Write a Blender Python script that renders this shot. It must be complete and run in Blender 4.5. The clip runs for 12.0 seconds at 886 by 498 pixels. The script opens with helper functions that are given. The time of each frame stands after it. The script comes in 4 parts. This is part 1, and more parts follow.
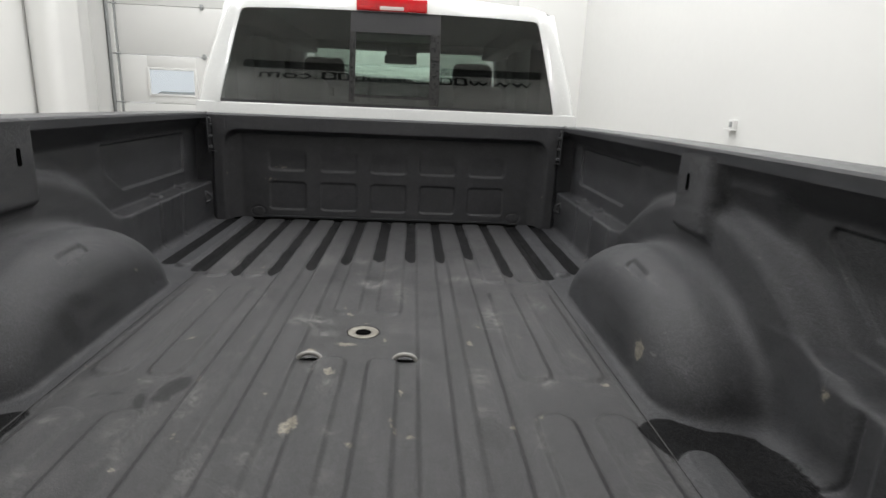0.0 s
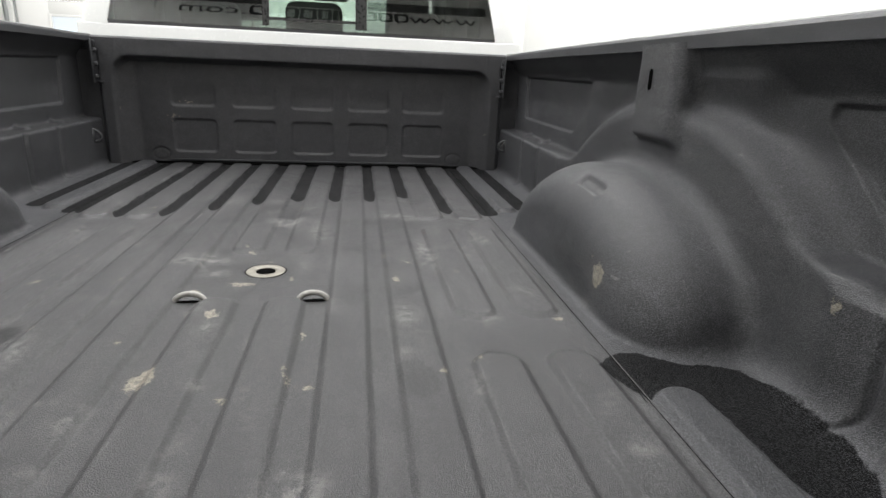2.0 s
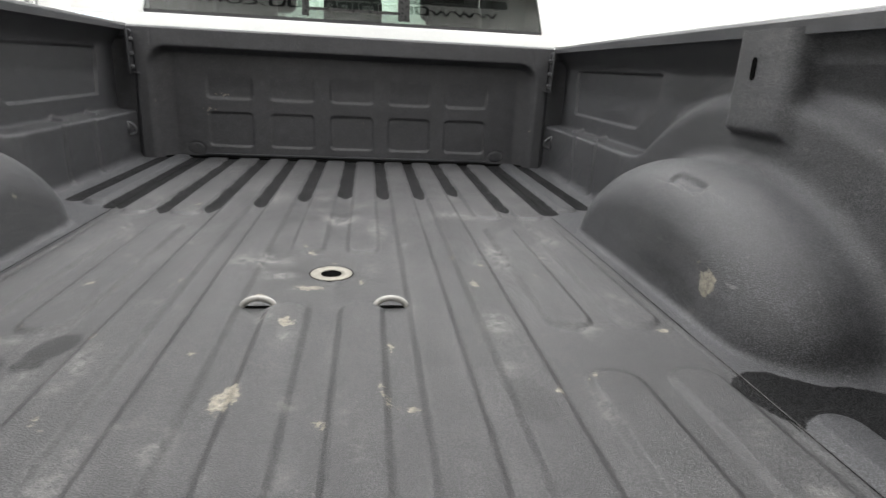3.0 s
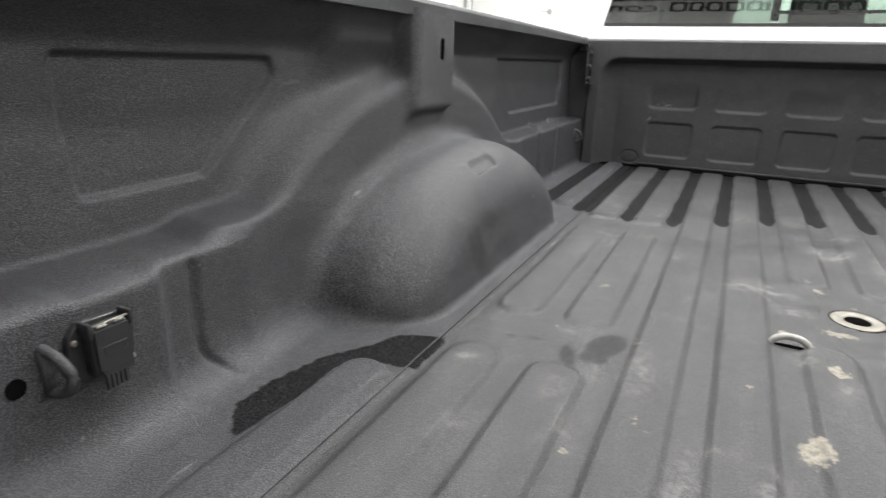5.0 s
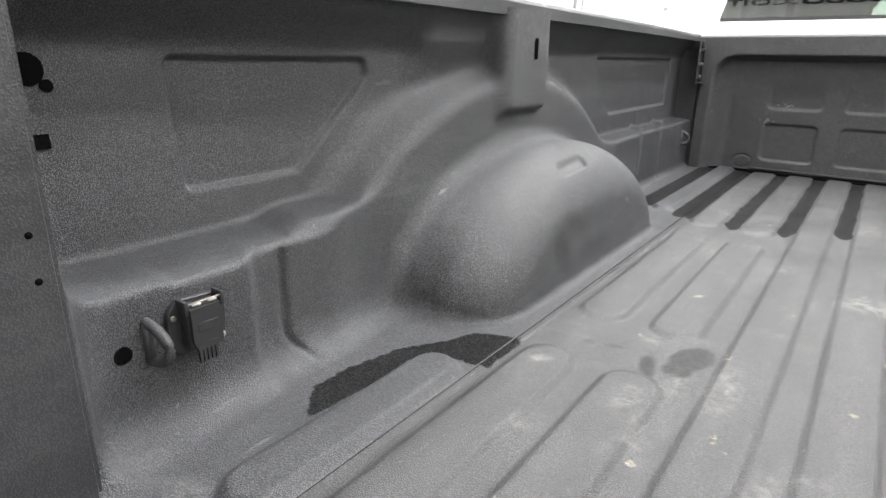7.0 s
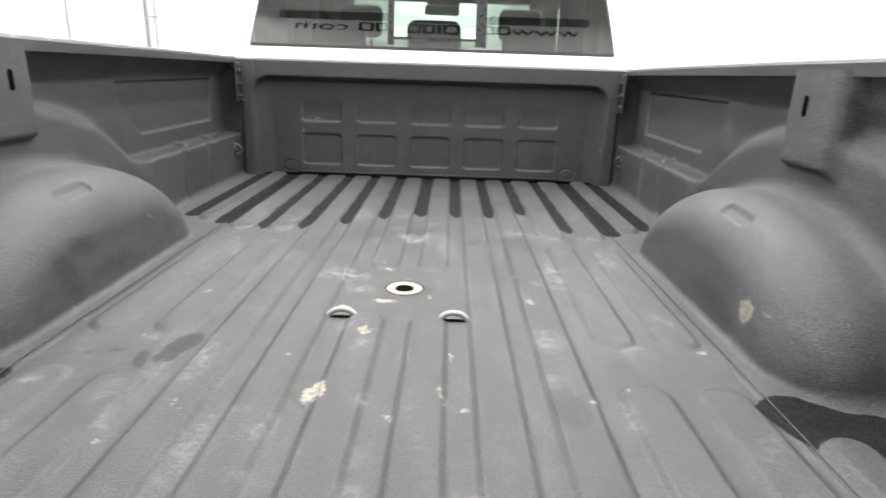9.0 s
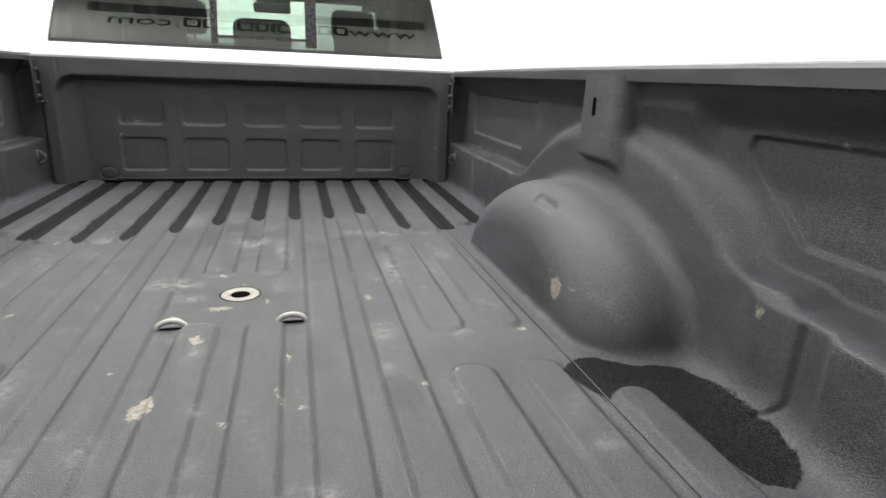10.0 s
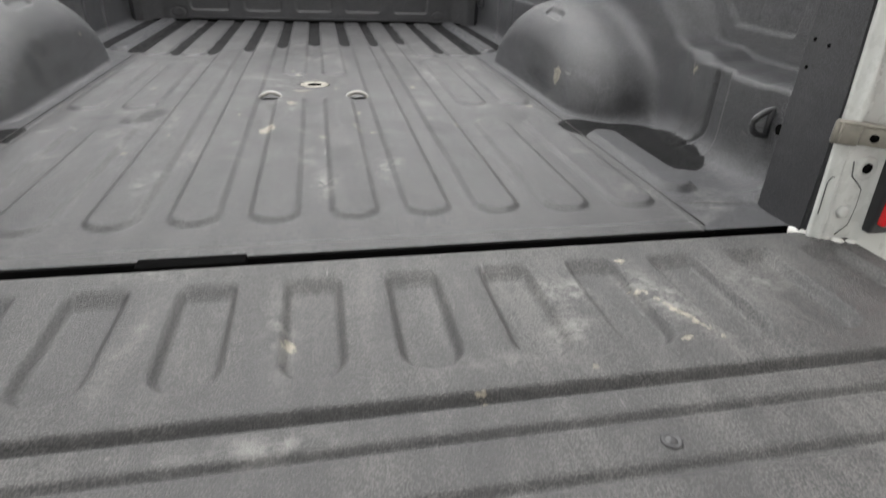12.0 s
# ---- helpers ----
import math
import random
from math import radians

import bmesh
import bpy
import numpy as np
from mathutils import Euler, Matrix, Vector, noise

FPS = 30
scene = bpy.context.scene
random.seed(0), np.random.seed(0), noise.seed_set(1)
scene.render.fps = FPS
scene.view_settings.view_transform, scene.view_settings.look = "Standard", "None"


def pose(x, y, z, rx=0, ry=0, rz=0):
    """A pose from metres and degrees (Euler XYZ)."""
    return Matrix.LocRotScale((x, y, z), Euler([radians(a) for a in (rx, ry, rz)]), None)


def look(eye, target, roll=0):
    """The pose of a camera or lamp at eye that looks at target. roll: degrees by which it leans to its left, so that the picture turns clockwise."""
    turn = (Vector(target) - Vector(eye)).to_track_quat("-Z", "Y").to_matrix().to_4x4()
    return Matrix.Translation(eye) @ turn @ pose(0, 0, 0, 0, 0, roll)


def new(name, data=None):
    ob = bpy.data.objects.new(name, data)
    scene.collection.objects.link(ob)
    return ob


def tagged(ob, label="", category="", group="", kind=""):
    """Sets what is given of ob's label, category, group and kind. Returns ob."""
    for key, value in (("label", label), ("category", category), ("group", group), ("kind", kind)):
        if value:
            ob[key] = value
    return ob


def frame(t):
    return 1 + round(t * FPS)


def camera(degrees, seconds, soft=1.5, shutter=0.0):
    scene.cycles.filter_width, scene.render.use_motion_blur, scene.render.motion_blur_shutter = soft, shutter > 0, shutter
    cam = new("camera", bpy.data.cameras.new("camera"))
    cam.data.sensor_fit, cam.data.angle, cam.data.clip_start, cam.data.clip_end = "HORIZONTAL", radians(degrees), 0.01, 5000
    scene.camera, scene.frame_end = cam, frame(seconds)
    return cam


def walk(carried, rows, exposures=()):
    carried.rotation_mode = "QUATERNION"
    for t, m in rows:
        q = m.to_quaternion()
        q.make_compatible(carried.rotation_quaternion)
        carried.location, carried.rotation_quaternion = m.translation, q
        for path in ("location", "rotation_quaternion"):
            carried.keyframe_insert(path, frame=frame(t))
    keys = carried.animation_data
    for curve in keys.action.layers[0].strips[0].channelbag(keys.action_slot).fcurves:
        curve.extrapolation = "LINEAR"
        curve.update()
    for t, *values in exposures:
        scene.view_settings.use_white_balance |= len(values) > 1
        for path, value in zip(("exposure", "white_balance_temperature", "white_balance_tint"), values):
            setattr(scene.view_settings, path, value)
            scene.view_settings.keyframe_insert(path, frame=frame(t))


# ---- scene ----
import functools

cam = camera(75.1, 12.0, shutter=0.25)
PATH = [
    (0, (0.124, -0.389, 1.54), (0.239, 1.542, 1.032), 2.5),
    (0.2, (0.197, -0.453, 1.519), (0.304, 1.482, 1.022), 2.4),
    (0.5, (0.253, -0.511, 1.478), (0.397, 1.418, 0.969), 2.6),
    (1, (0.262, -0.46, 1.421), (0.456, 1.461, 0.899), 2.6),
    (1.5, (0.225, -0.295, 1.386), (0.481, 1.602, 0.807), 2.6),
    (2, (0.209, -0.159, 1.353), (0.501, 1.727, 0.755), 2.6),
    (2.5, (0.161, -0.061, 1.322), (0.468, 1.821, 0.721), 2.7),
    (2.7, (0.125, -0.04, 1.319), (0.431, 1.843, 0.718), 2.8),
    (4.3, (-0.143, -0.044, 1.349), (-0.527, 1.814, 0.718), 2.0),
    (4.5, (-0.185, -0.049, 1.341), (-0.689, 1.782, 0.714), 2.0),
    (5, (-0.262, -0.079, 1.334), (-1.096, 1.625, 0.7), 1.6),
    (5.5, (-0.271, -0.078, 1.333), (-1.347, 1.481, 0.692), 1.1),
    (6, (-0.258, -0.063, 1.327), (-1.411, 1.442, 0.692), 0.9),
    (6.5, (-0.253, -0.054, 1.322), (-1.412, 1.448, 0.69), 0.9),
    (6.7, (-0.252, -0.055, 1.323), (-1.405, 1.45, 0.688), 0.9),
    (8.3, (0.018, -0.152, 1.406), (-0.578, 1.654, 0.788), 0.9),
    (8.5, (0.039, -0.151, 1.402), (-0.376, 1.708, 0.792), 1.3),
    (9, (0.097, -0.174, 1.402), (0.087, 1.735, 0.805), 1.9),
    (9.5, (0.144, -0.2, 1.408), (0.411, 1.692, 0.818), 2.2),
    (10, (0.138, -0.222, 1.412), (0.623, 1.629, 0.83), 2.4),
    (10.5, (0.123, -0.324, 1.429), (0.665, 1.511, 0.846), 2.5),
    (11, (0.088, -0.483, 1.402), (0.633, 1.349, 0.813), 2.6),
    (11.5, (0.049, -0.639, 1.334), (0.516, 1.182, 0.652), 2.5),
    (12, (0.024, -0.723, 1.298), (0.401, 1.001, 0.356), 2.5),
]
EXPOSURE = [(0.0, -0.78), (0.5, -0.88), (1.0, -0.63), (1.5, -0.39), (2.0, -0.19), (2.5, -0.04), (4.5, 0.26), (5.0, 0.29), (5.5, 0.48), (6.0, 0.71), (6.5, 0.93), (8.5, 0.96), (9.0, 0.78), (9.5, 0.58), (10.0, 0.28), (10.5, 0.16), (11.0, 0.13), (11.5, 0.01), (12.0, 0.18)]
walk(cam, [(t, look(eye, target, roll)) for t, eye, target, roll in PATH], EXPOSURE)

# ---- light ----
world = bpy.data.worlds.new("world")
scene.world = world
world.use_nodes = True
world.node_tree.nodes["Background"].inputs["Color"].default_value = (0.9, 0.95, 1.0, 1)
world.node_tree.nodes["Background"].inputs["Strength"].default_value = 0.6


def unseen_lamp(x, y, z, sx, sy, watts):
    lamp = bpy.data.lights.new("unseen_lamp", "AREA")
    lamp.shape, lamp.size, lamp.size_y, lamp.energy = "RECTANGLE", sx, sy, watts
    lamp.color = (1.0, 0.995, 0.99)
    ob = new("unseen_lamp", lamp)
    ob.location = (x, y, z)
    return ob


# unseen lamp rows without fixtures, powers set to balance the bed's brightness
for lx, lz, watts in ((-2.6, 4.8, 40), (-0.85, 4.8, 46), (0.85, 4.8, 44), (2.1, 4.2, 24)):
    for ly, length, share in ((0.9, 1.6, 0.95), (2.6, 1.6, 1.5), (4.4, 1.8, 1.5), (6.5, 1.8, 1.0)):
        unseen_lamp(lx, ly, lz, 0.35, length, watts * share)
# unseen extra pair, added only to brighten the south wall and its sign
for lx in (-3.4, 3.4):
    unseen_lamp(lx, -1.9, 4.8, 0.35, 1.8, 70)


# ---- materials ----
def material(name):
    m = bpy.data.materials.new(name)
    m.use_nodes = True
    nt = m.node_tree
    return m, nt, nt.nodes["Principled BSDF"]


def node(nt, kind, **inputs):
    n = nt.nodes.new(kind)
    for k, v in inputs.items():
        n.inputs[k.replace("_", " ")].default_value = v
    return n


def coords(nt):
    return nt.nodes.new("ShaderNodeTexCoord").outputs["Object"]


def noise_tex(nt, vec, scale, detail=3.0, rough=0.55):
    n = node(nt, "ShaderNodeTexNoise", Scale=scale, Detail=detail, Roughness=rough)
    nt.links.new(vec, n.inputs["Vector"])
    return n.outputs["Fac"]


def ramp(nt, fac, lo, hi, a=0.0, b=1.0):
    n = nt.nodes.new("ShaderNodeMapRange")
    n.interpolation_type = "SMOOTHSTEP"
    for i, v in enumerate((lo, hi, a, b), 1):
        n.inputs[i].default_value = v
    nt.links.new(fac, n.inputs[0])
    return n.outputs[0]


def math_node(nt, op, a, b):
    n = nt.nodes.new("ShaderNodeMath")
    n.operation = op
    for i, v in enumerate((a, b)):
        if isinstance(v, (int, float)):
            n.inputs[i].default_value = v
        else:
            nt.links.new(v, n.inputs[i])
    return n.outputs[0]


def mix(nt, fac, a, b):
    n = nt.nodes.new("ShaderNodeMix")
    n.data_type = "RGBA"
    nt.links.new(fac, n.inputs[0])
    for i, v in ((6, a), (7, b)):
        if isinstance(v, tuple):
            n.inputs[i].default_value = (*v, 1)
        else:
            nt.links.new(v, n.inputs[i])
    return n.outputs[2]


def bump(nt, bsdf, height, strength, distance):
    n = node(nt, "ShaderNodeBump", Strength=strength, Distance=distance)
    nt.links.new(height, n.inputs["Height"])
    nt.links.new(n.outputs["Normal"], bsdf.inputs["Normal"])


def attribute(nt, name):
    n = nt.nodes.new("ShaderNodeAttribute")
    n.attribute_name = name
    return n.outputs["Fac"]


def stretched(nt, vec, s, turn=0.0):
    n = nt.nodes.new("ShaderNodeMapping")
    n.inputs["Rotation"].default_value = (0, 0, radians(turn))
    n.inputs["Scale"].default_value = s
    nt.links.new(vec, n.inputs["Vector"])
    return n.outputs["Vector"]


def pebbles(nt, vec, scale):
    """Small round grains, 0 in the gaps and 1 on the tops."""
    n = node(nt, "ShaderNodeTexVoronoi", Scale=scale, Randomness=1.0)
    nt.links.new(vec, n.inputs["Vector"])
    return ramp(nt, n.outputs["Distance"], 0.12, 0.72, 1.0, 0.0)


def liner_material(name, base, dust, dust_amount, masks, gloss=0.47, relief=0.0013, grain=500.0, grain_shade=0.85):
    """Sprayed bed liner: pebbled, dusty, scuffed, grain shading in its colour; masks adds the clean dark places and
    pale chips.
    """
    m, nt, bsdf = material(name)
    vec = coords(nt)
    grit = noise_tex(nt, vec, 760.0, 2.0, 0.6)
    pebble = pebbles(nt, vec, grain)
    lumps = noise_tex(nt, vec, 150.0, 2.0, 0.5)
    cloud = noise_tex(nt, vec, 5.0, 4.0, 0.6)
    streak = noise_tex(nt, stretched(nt, vec, (14.0, 2.2, 14.0)), 1.6, 5.0, 0.65)
    blotch = noise_tex(nt, vec, 26.0, 5.0, 0.65)
    worn = math_node(nt, "MULTIPLY", math_node(nt, "ADD", ramp(nt, cloud, 0.3, 0.75), ramp(nt, streak, 0.38, 0.75)), dust_amount)
    worn = math_node(nt, "ADD", worn, math_node(nt, "MULTIPLY", math_node(nt, "SUBTRACT", blotch, 0.5), 0.5))
    # pale pebble tops, dark gaps: shading of the grain put into the colour
    worn = math_node(nt, "ADD", worn, math_node(nt, "MULTIPLY", math_node(nt, "SUBTRACT", math_node(nt, "ADD", grit, pebble), 0.95), grain_shade))
    col = mix(nt, worn, base, dust)
    rough = ramp(nt, cloud, 0.3, 0.7, gloss, gloss + 0.13)
    height = math_node(nt, "ADD", pebble, math_node(nt, "MULTIPLY", math_node(nt, "ADD", grit, math_node(nt, "MULTIPLY", lumps, 0.12)), 0.6))
    if masks:
        wob = math_node(nt, "MULTIPLY", math_node(nt, "SUBTRACT", noise_tex(nt, vec, 70.0, 4.0, 0.65), 0.5), 0.016)
        # dust scuffed off the tops, pale rubbed smears, specks, chips, damp stains
        smear = math_node(nt, "MULTIPLY", ramp(nt, math_node(nt, "ADD", attribute(nt, "smear"), math_node(nt, "MULTIPLY", wob, 1.5)), -0.012, 0.03), 0.46)
        patchy = ramp(nt, noise_tex(nt, vec, 44.0, 5.0, 0.75), 0.42, 0.62)
        col = mix(nt, math_node(nt, "MULTIPLY", smear, patchy), col, (0.25, 0.245, 0.235))
        speck = ramp(nt, noise_tex(nt, vec, 105.0, 3.0, 0.6), 0.685, 0.72)
        zone = ramp(nt, noise_tex(nt, vec, 4.2, 2.0), 0.38, 0.58)
        col = mix(nt, math_node(nt, "MULTIPLY", math_node(nt, "MULTIPLY", speck, zone), 0.6 if dust_amount > 0.4 else 0.2), col, (0.40, 0.39, 0.37))
        scratch = ramp(nt, noise_tex(nt, stretched(nt, vec, (90.0, 9.0, 40.0)), 1.0, 4.0, 0.6), 0.68, 0.74)
        col = mix(nt, math_node(nt, "MULTIPLY", math_node(nt, "MULTIPLY", scratch, zone), dust_amount * 1.3), col, (0.26, 0.255, 0.25))
        if dust_amount > 0.4:
            for turn, scale in ((32.0, 7.0), (-24.0, 9.0), (70.0, 8.0)):
                scuff = ramp(nt, noise_tex(nt, stretched(nt, vec, (11.0 * scale, scale, 30.0), turn), 1.0, 4.0, 0.65), 0.665, 0.73)
                where = ramp(nt, noise_tex(nt, stretched(nt, vec, (1, 1, 1), turn), 5.5, 3.0), 0.50, 0.60)
                col = mix(nt, math_node(nt, "MULTIPLY", math_node(nt, "MULTIPLY", scuff, where), 0.38), col, (0.30, 0.295, 0.285))
        chip = ramp(nt, math_node(nt, "ADD", attribute(nt, "chip"), math_node(nt, "MULTIPLY", wob, 2.4)), -0.001, 0.001)
        chip = math_node(nt, "MULTIPLY", chip, ramp(nt, noise_tex(nt, vec, 120.0, 3.0, 0.7), 0.30, 0.62, 0.35, 1.0))
        chip_col = mix(nt, noise_tex(nt, vec, 60.0), (0.18, 0.155, 0.11), (0.48, 0.44, 0.355))
        col = mix(nt, math_node(nt, "MULTIPLY", chip, 0.62), col, chip_col)
        damp = math_node(nt, "MULTIPLY", attribute(nt, "stain"), ramp(nt, noise_tex(nt, vec, 60.0, 4.0, 0.7), 0.2, 0.5))
        col = mix(nt, math_node(nt, "MULTIPLY", damp, 0.75), col, (0.014, 0.0143, 0.015))
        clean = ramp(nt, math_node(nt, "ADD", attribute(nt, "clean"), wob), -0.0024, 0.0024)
        # clean liner, its pebble glints painted in as paler colour
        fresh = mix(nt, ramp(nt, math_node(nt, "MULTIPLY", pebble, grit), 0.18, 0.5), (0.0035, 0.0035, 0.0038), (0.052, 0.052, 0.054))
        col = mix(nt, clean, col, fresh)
    nt.links.new(col, bsdf.inputs["Base Color"])
    if masks:
        rough = math_node(nt, "ADD", rough, math_node(nt, "MULTIPLY", clean, 0.3))
        nt.links.new(math_node(nt, "SUBTRACT", math_node(nt, "SUBTRACT", 0.44, math_node(nt, "MULTIPLY", clean, 0.37)), math_node(nt, "MULTIPLY", damp, 0.22)), bsdf.inputs["Specular IOR Level"])
    else:
        bsdf.inputs["Specular IOR Level"].default_value = 0.5
    nt.links.new(rough, bsdf.inputs["Roughness"])
    bump(nt, bsdf, height, 0.8, relief)
    return m


def plain(name, color, rough=0.5, metal=0.0, vary=0.12, scale=12.0, coat=0.0, bump_d=0.0):
    m, nt, bsdf = material(name)
    vec = coords(nt)
    n = noise_tex(nt, vec, scale, 4.0)
    dark = tuple(c * (1 - vary) for c in color)
    lite = tuple(min(1.0, c * (1 + vary)) for c in color)
    nt.links.new(mix(nt, n, dark, lite), bsdf.inputs["Base Color"])
    nt.links.new(ramp(nt, noise_tex(nt, vec, scale * 7, 3.0), 0.3, 0.7, max(0.02, rough - 0.07), rough + 0.07), bsdf.inputs["Roughness"])
    bsdf.inputs["Metallic"].default_value = metal
    bsdf.inputs["Coat Weight"].default_value = coat
    if bump_d:
        bump(nt, bsdf, noise_tex(nt, vec, scale * 20, 3.0), 0.3, bump_d)
    return m


def glass_material(name, tint, opacity):
    m, nt, bsdf = material(name)
    out = nt.nodes["Material Output"]
    clear = node(nt, "ShaderNodeBsdfTransparent")
    clear.inputs["Color"].default_value = (*tint, 1)
    shine = node(nt, "ShaderNodeBsdfGlossy", Roughness=0.015)
    shine.inputs["Color"].default_value = (1, 1, 1, 1)
    fres = node(nt, "ShaderNodeFresnel", IOR=1.5)
    mx = nt.nodes.new("ShaderNodeMixShader")
    nt.links.new(math_node(nt, "MULTIPLY", fres.outputs[0], opacity), mx.inputs[0])
    nt.links.new(clear.outputs[0], mx.inputs[1])
    nt.links.new(shine.outputs[0], mx.inputs[2])
    nt.links.new(mx.outputs[0], out.inputs["Surface"])
    return m


LINER = liner_material("bed_liner", (0.0268, 0.0274, 0.0302), (0.118, 0.119, 0.127), 0.27, True, 0.42, 0.0009, 560.0, 1.15)
LINER_PLAIN = liner_material("bed_liner_plain", (0.021, 0.0216, 0.024), (0.078, 0.0785, 0.084), 0.22, False, 0.5, 0.0004, 480.0, 0.35)
LINER_FRONT = liner_material("bed_liner_front", (0.030, 0.0305, 0.033), (0.115, 0.115, 0.122), 0.2, True, 0.42, 0.0005)
LINER_FLOOR = liner_material("bed_liner_worn", (0.0205, 0.0205, 0.022), (0.090, 0.089, 0.090), 0.33, True, 0.42, 0.0007, 560.0, 1.05)
LINER_GATE = liner_material("bed_liner_gate", (0.030, 0.030, 0.031), (0.118, 0.115, 0.112), 0.40, True, 0.52, 0.0007)
BLACK_PLASTIC = plain("black_plastic", (0.022, 0.022, 0.024), 0.42, bump_d=0.0004)
RAIL_PLASTIC = liner_material("rail_plastic", (0.034, 0.035, 0.038), (0.085, 0.086, 0.092), 0.30, True, 0.36, 0.0001, 700.0, 0.25)
WHITE_PAINT = plain("white_car_paint", (0.72, 0.73, 0.72), 0.22, vary=0.02, coat=1.0)
JAMB_PAINT = plain("jamb_paint", (0.50, 0.51, 0.495), 0.3, vary=0.03, scale=6)
SEALANT = plain("seam_sealer", (0.55, 0.55, 0.53), 0.5, vary=0.1, scale=40, bump_d=0.001)
SEAM = plain("seam_bead", (0.055, 0.055, 0.055), 0.5, vary=0.4, scale=30)
STEEL = plain("zinc_steel", (0.20, 0.188, 0.16), 0.5, 0.3, vary=0.45, scale=60)
DULL_STEEL = plain("dull_nickel", (0.25, 0.235, 0.205), 0.42, 0.6, vary=0.5, scale=45)
PALE_RING = plain("pale_ring_coat", (0.28, 0.272, 0.255), 0.5, 0.2, vary=0.5, scale=90)
# near-black without gloss: the shade in holes and gaps put in as colour
HOLE_SHADE = plain("hole_shade_black", (0.004, 0.004, 0.004), 0.9)
HOLE_SHADE.node_tree.nodes["Principled BSDF"].inputs["Specular IOR Level"].default_value = 0.0
WALL_WHITE = plain("wall_white", (0.66, 0.66, 0.645), 0.6, vary=0.02, scale=2.0)
WALL_BEIGE = plain("wall_beige", (0.57, 0.545, 0.51), 0.7, vary=0.03, scale=2.0)
DOOR_WHITE = plain("door_white", (0.66, 0.66, 0.645), 0.45, vary=0.02, scale=3.0)
TRACK_STEEL = plain("galvanised_track", (0.33, 0.34, 0.34), 0.45, 0.6, vary=0.2, scale=15)
CONCRETE = plain("sealed_concrete", (0.36, 0.35, 0.33), 0.35, vary=0.25, scale=1.5)
CEILING = plain("ceiling_white", (0.62, 0.62, 0.61), 0.8, vary=0.03, scale=1.0)
SIGN_BLACK = plain("sign_black", (0.01, 0.01, 0.01), 0.5)
SIGN_GREY = plain("sign_band_grey", (0.10, 0.10, 0.10), 0.6)
SIGN_BOARD = plain("sign_board_grey", (0.70, 0.70, 0.69), 0.6, vary=0.05, scale=2.0)
TRIM_DARK = plain("cab_trim", (0.02, 0.02, 0.021), 0.6)
CLOTH = plain("seat_cloth", (0.012, 0.012, 0.013), 0.85, scale=60)
RUBBER = plain("tyre_rubber", (0.02, 0.02, 0.02), 0.75)
GLASS_TINT = glass_material("tinted_glass", (0.55, 0.60, 0.575), 2.5)
GLASS_PRIVACY = glass_material("privacy_glass", (0.010, 0.011, 0.011), 1.0)
SLIDER_GREY = plain("slider_frame", (0.022, 0.022, 0.022), 0.3)
GLASS_DOOR = glass_material("door_pane_glass", (0.93, 0.95, 0.95), 1.0)
GLASS_CLEAR = glass_material("clear_glass", (0.86, 0.93, 0.89), 1.5)
RED_LENS = plain("red_lens", (0.65, 0.01, 0.015), 0.12, vary=0.2, scale=30, coat=1.0)
MIRROR = plain("mirror_silver", (0.8, 0.8, 0.8), 0.08, 1.0, 0.01)
CLEAR_LENS = plain("clear_lens", (0.75, 0.60, 0.58), 0.12, coat=1.0)


# ---- mesh helpers ----
F = 0.9  # height of the bed floor over the ground


def link_mesh(name, mesh, mat, parent=None, z=0.0, smooth=True, label=""):
    mesh.materials.append(mat)
    if mat is RAIL_PLASTIC:
        for key in ("clean", "chip", "smear"):
            mesh.attributes.new(key, "FLOAT", "POINT").data.foreach_set("value", [-1.0] * len(mesh.vertices))
    if smooth:
        mesh.polygons.foreach_set("use_smooth", [True] * len(mesh.polygons))
    ob = new(name, mesh)
    ob.location = (0, 0, z)
    if parent:
        ob.parent = parent
    return tagged(ob, label)


def part(name, bm, mat, parent, label="", z=0.0, smooth=True, angle=40):
    mesh = bpy.data.meshes.new(name)
    if smooth:
        for e in bm.edges:
            e.smooth = not (len(e.link_faces) == 2 and e.calc_face_angle(0) > radians(angle))
    bm.to_mesh(mesh)
    bm.free()
    return link_mesh(name, mesh, mat, parent, z, smooth, label)


def from_arrays(name, verts, faces, mat, parent, label="", z=0.0):
    mesh = bpy.data.meshes.new(name)
    mesh.from_pydata(np.asarray(verts).tolist(), [], np.asarray(faces).tolist())
    mesh.update()
    return link_mesh(name, mesh, mat, parent, z, True, label)


def set_attribute(ob, name, values):
    a = ob.data.attributes.new(name, "FLOAT", "POINT")
    a.data.foreach_set("value", np.asarray(values, dtype=np.float32))


def box(bm, lo, hi, bevel=0.0, seg=2, m=None):
    r = bmesh.ops.create_cube(bm, size=1)
    vs = r["verts"]
    for v in vs:
        v.co = Vector([lo[i] + (v.co[i] + 0.5) * (hi[i] - lo[i]) for i in range(3)])
    if bevel:
        es = list({e for v in vs for e in v.link_edges})
        r = bmesh.ops.bevel(bm, geom=es, offset=bevel, segments=seg, profile=0.5, affect="EDGES")
        vs = list({v for f in r["faces"] for v in f.verts} | {v for v in vs if v.is_valid})
    if m is not None:
        bmesh.ops.transform(bm, matrix=m, verts=[v for v in vs if v.is_valid])
    return bm


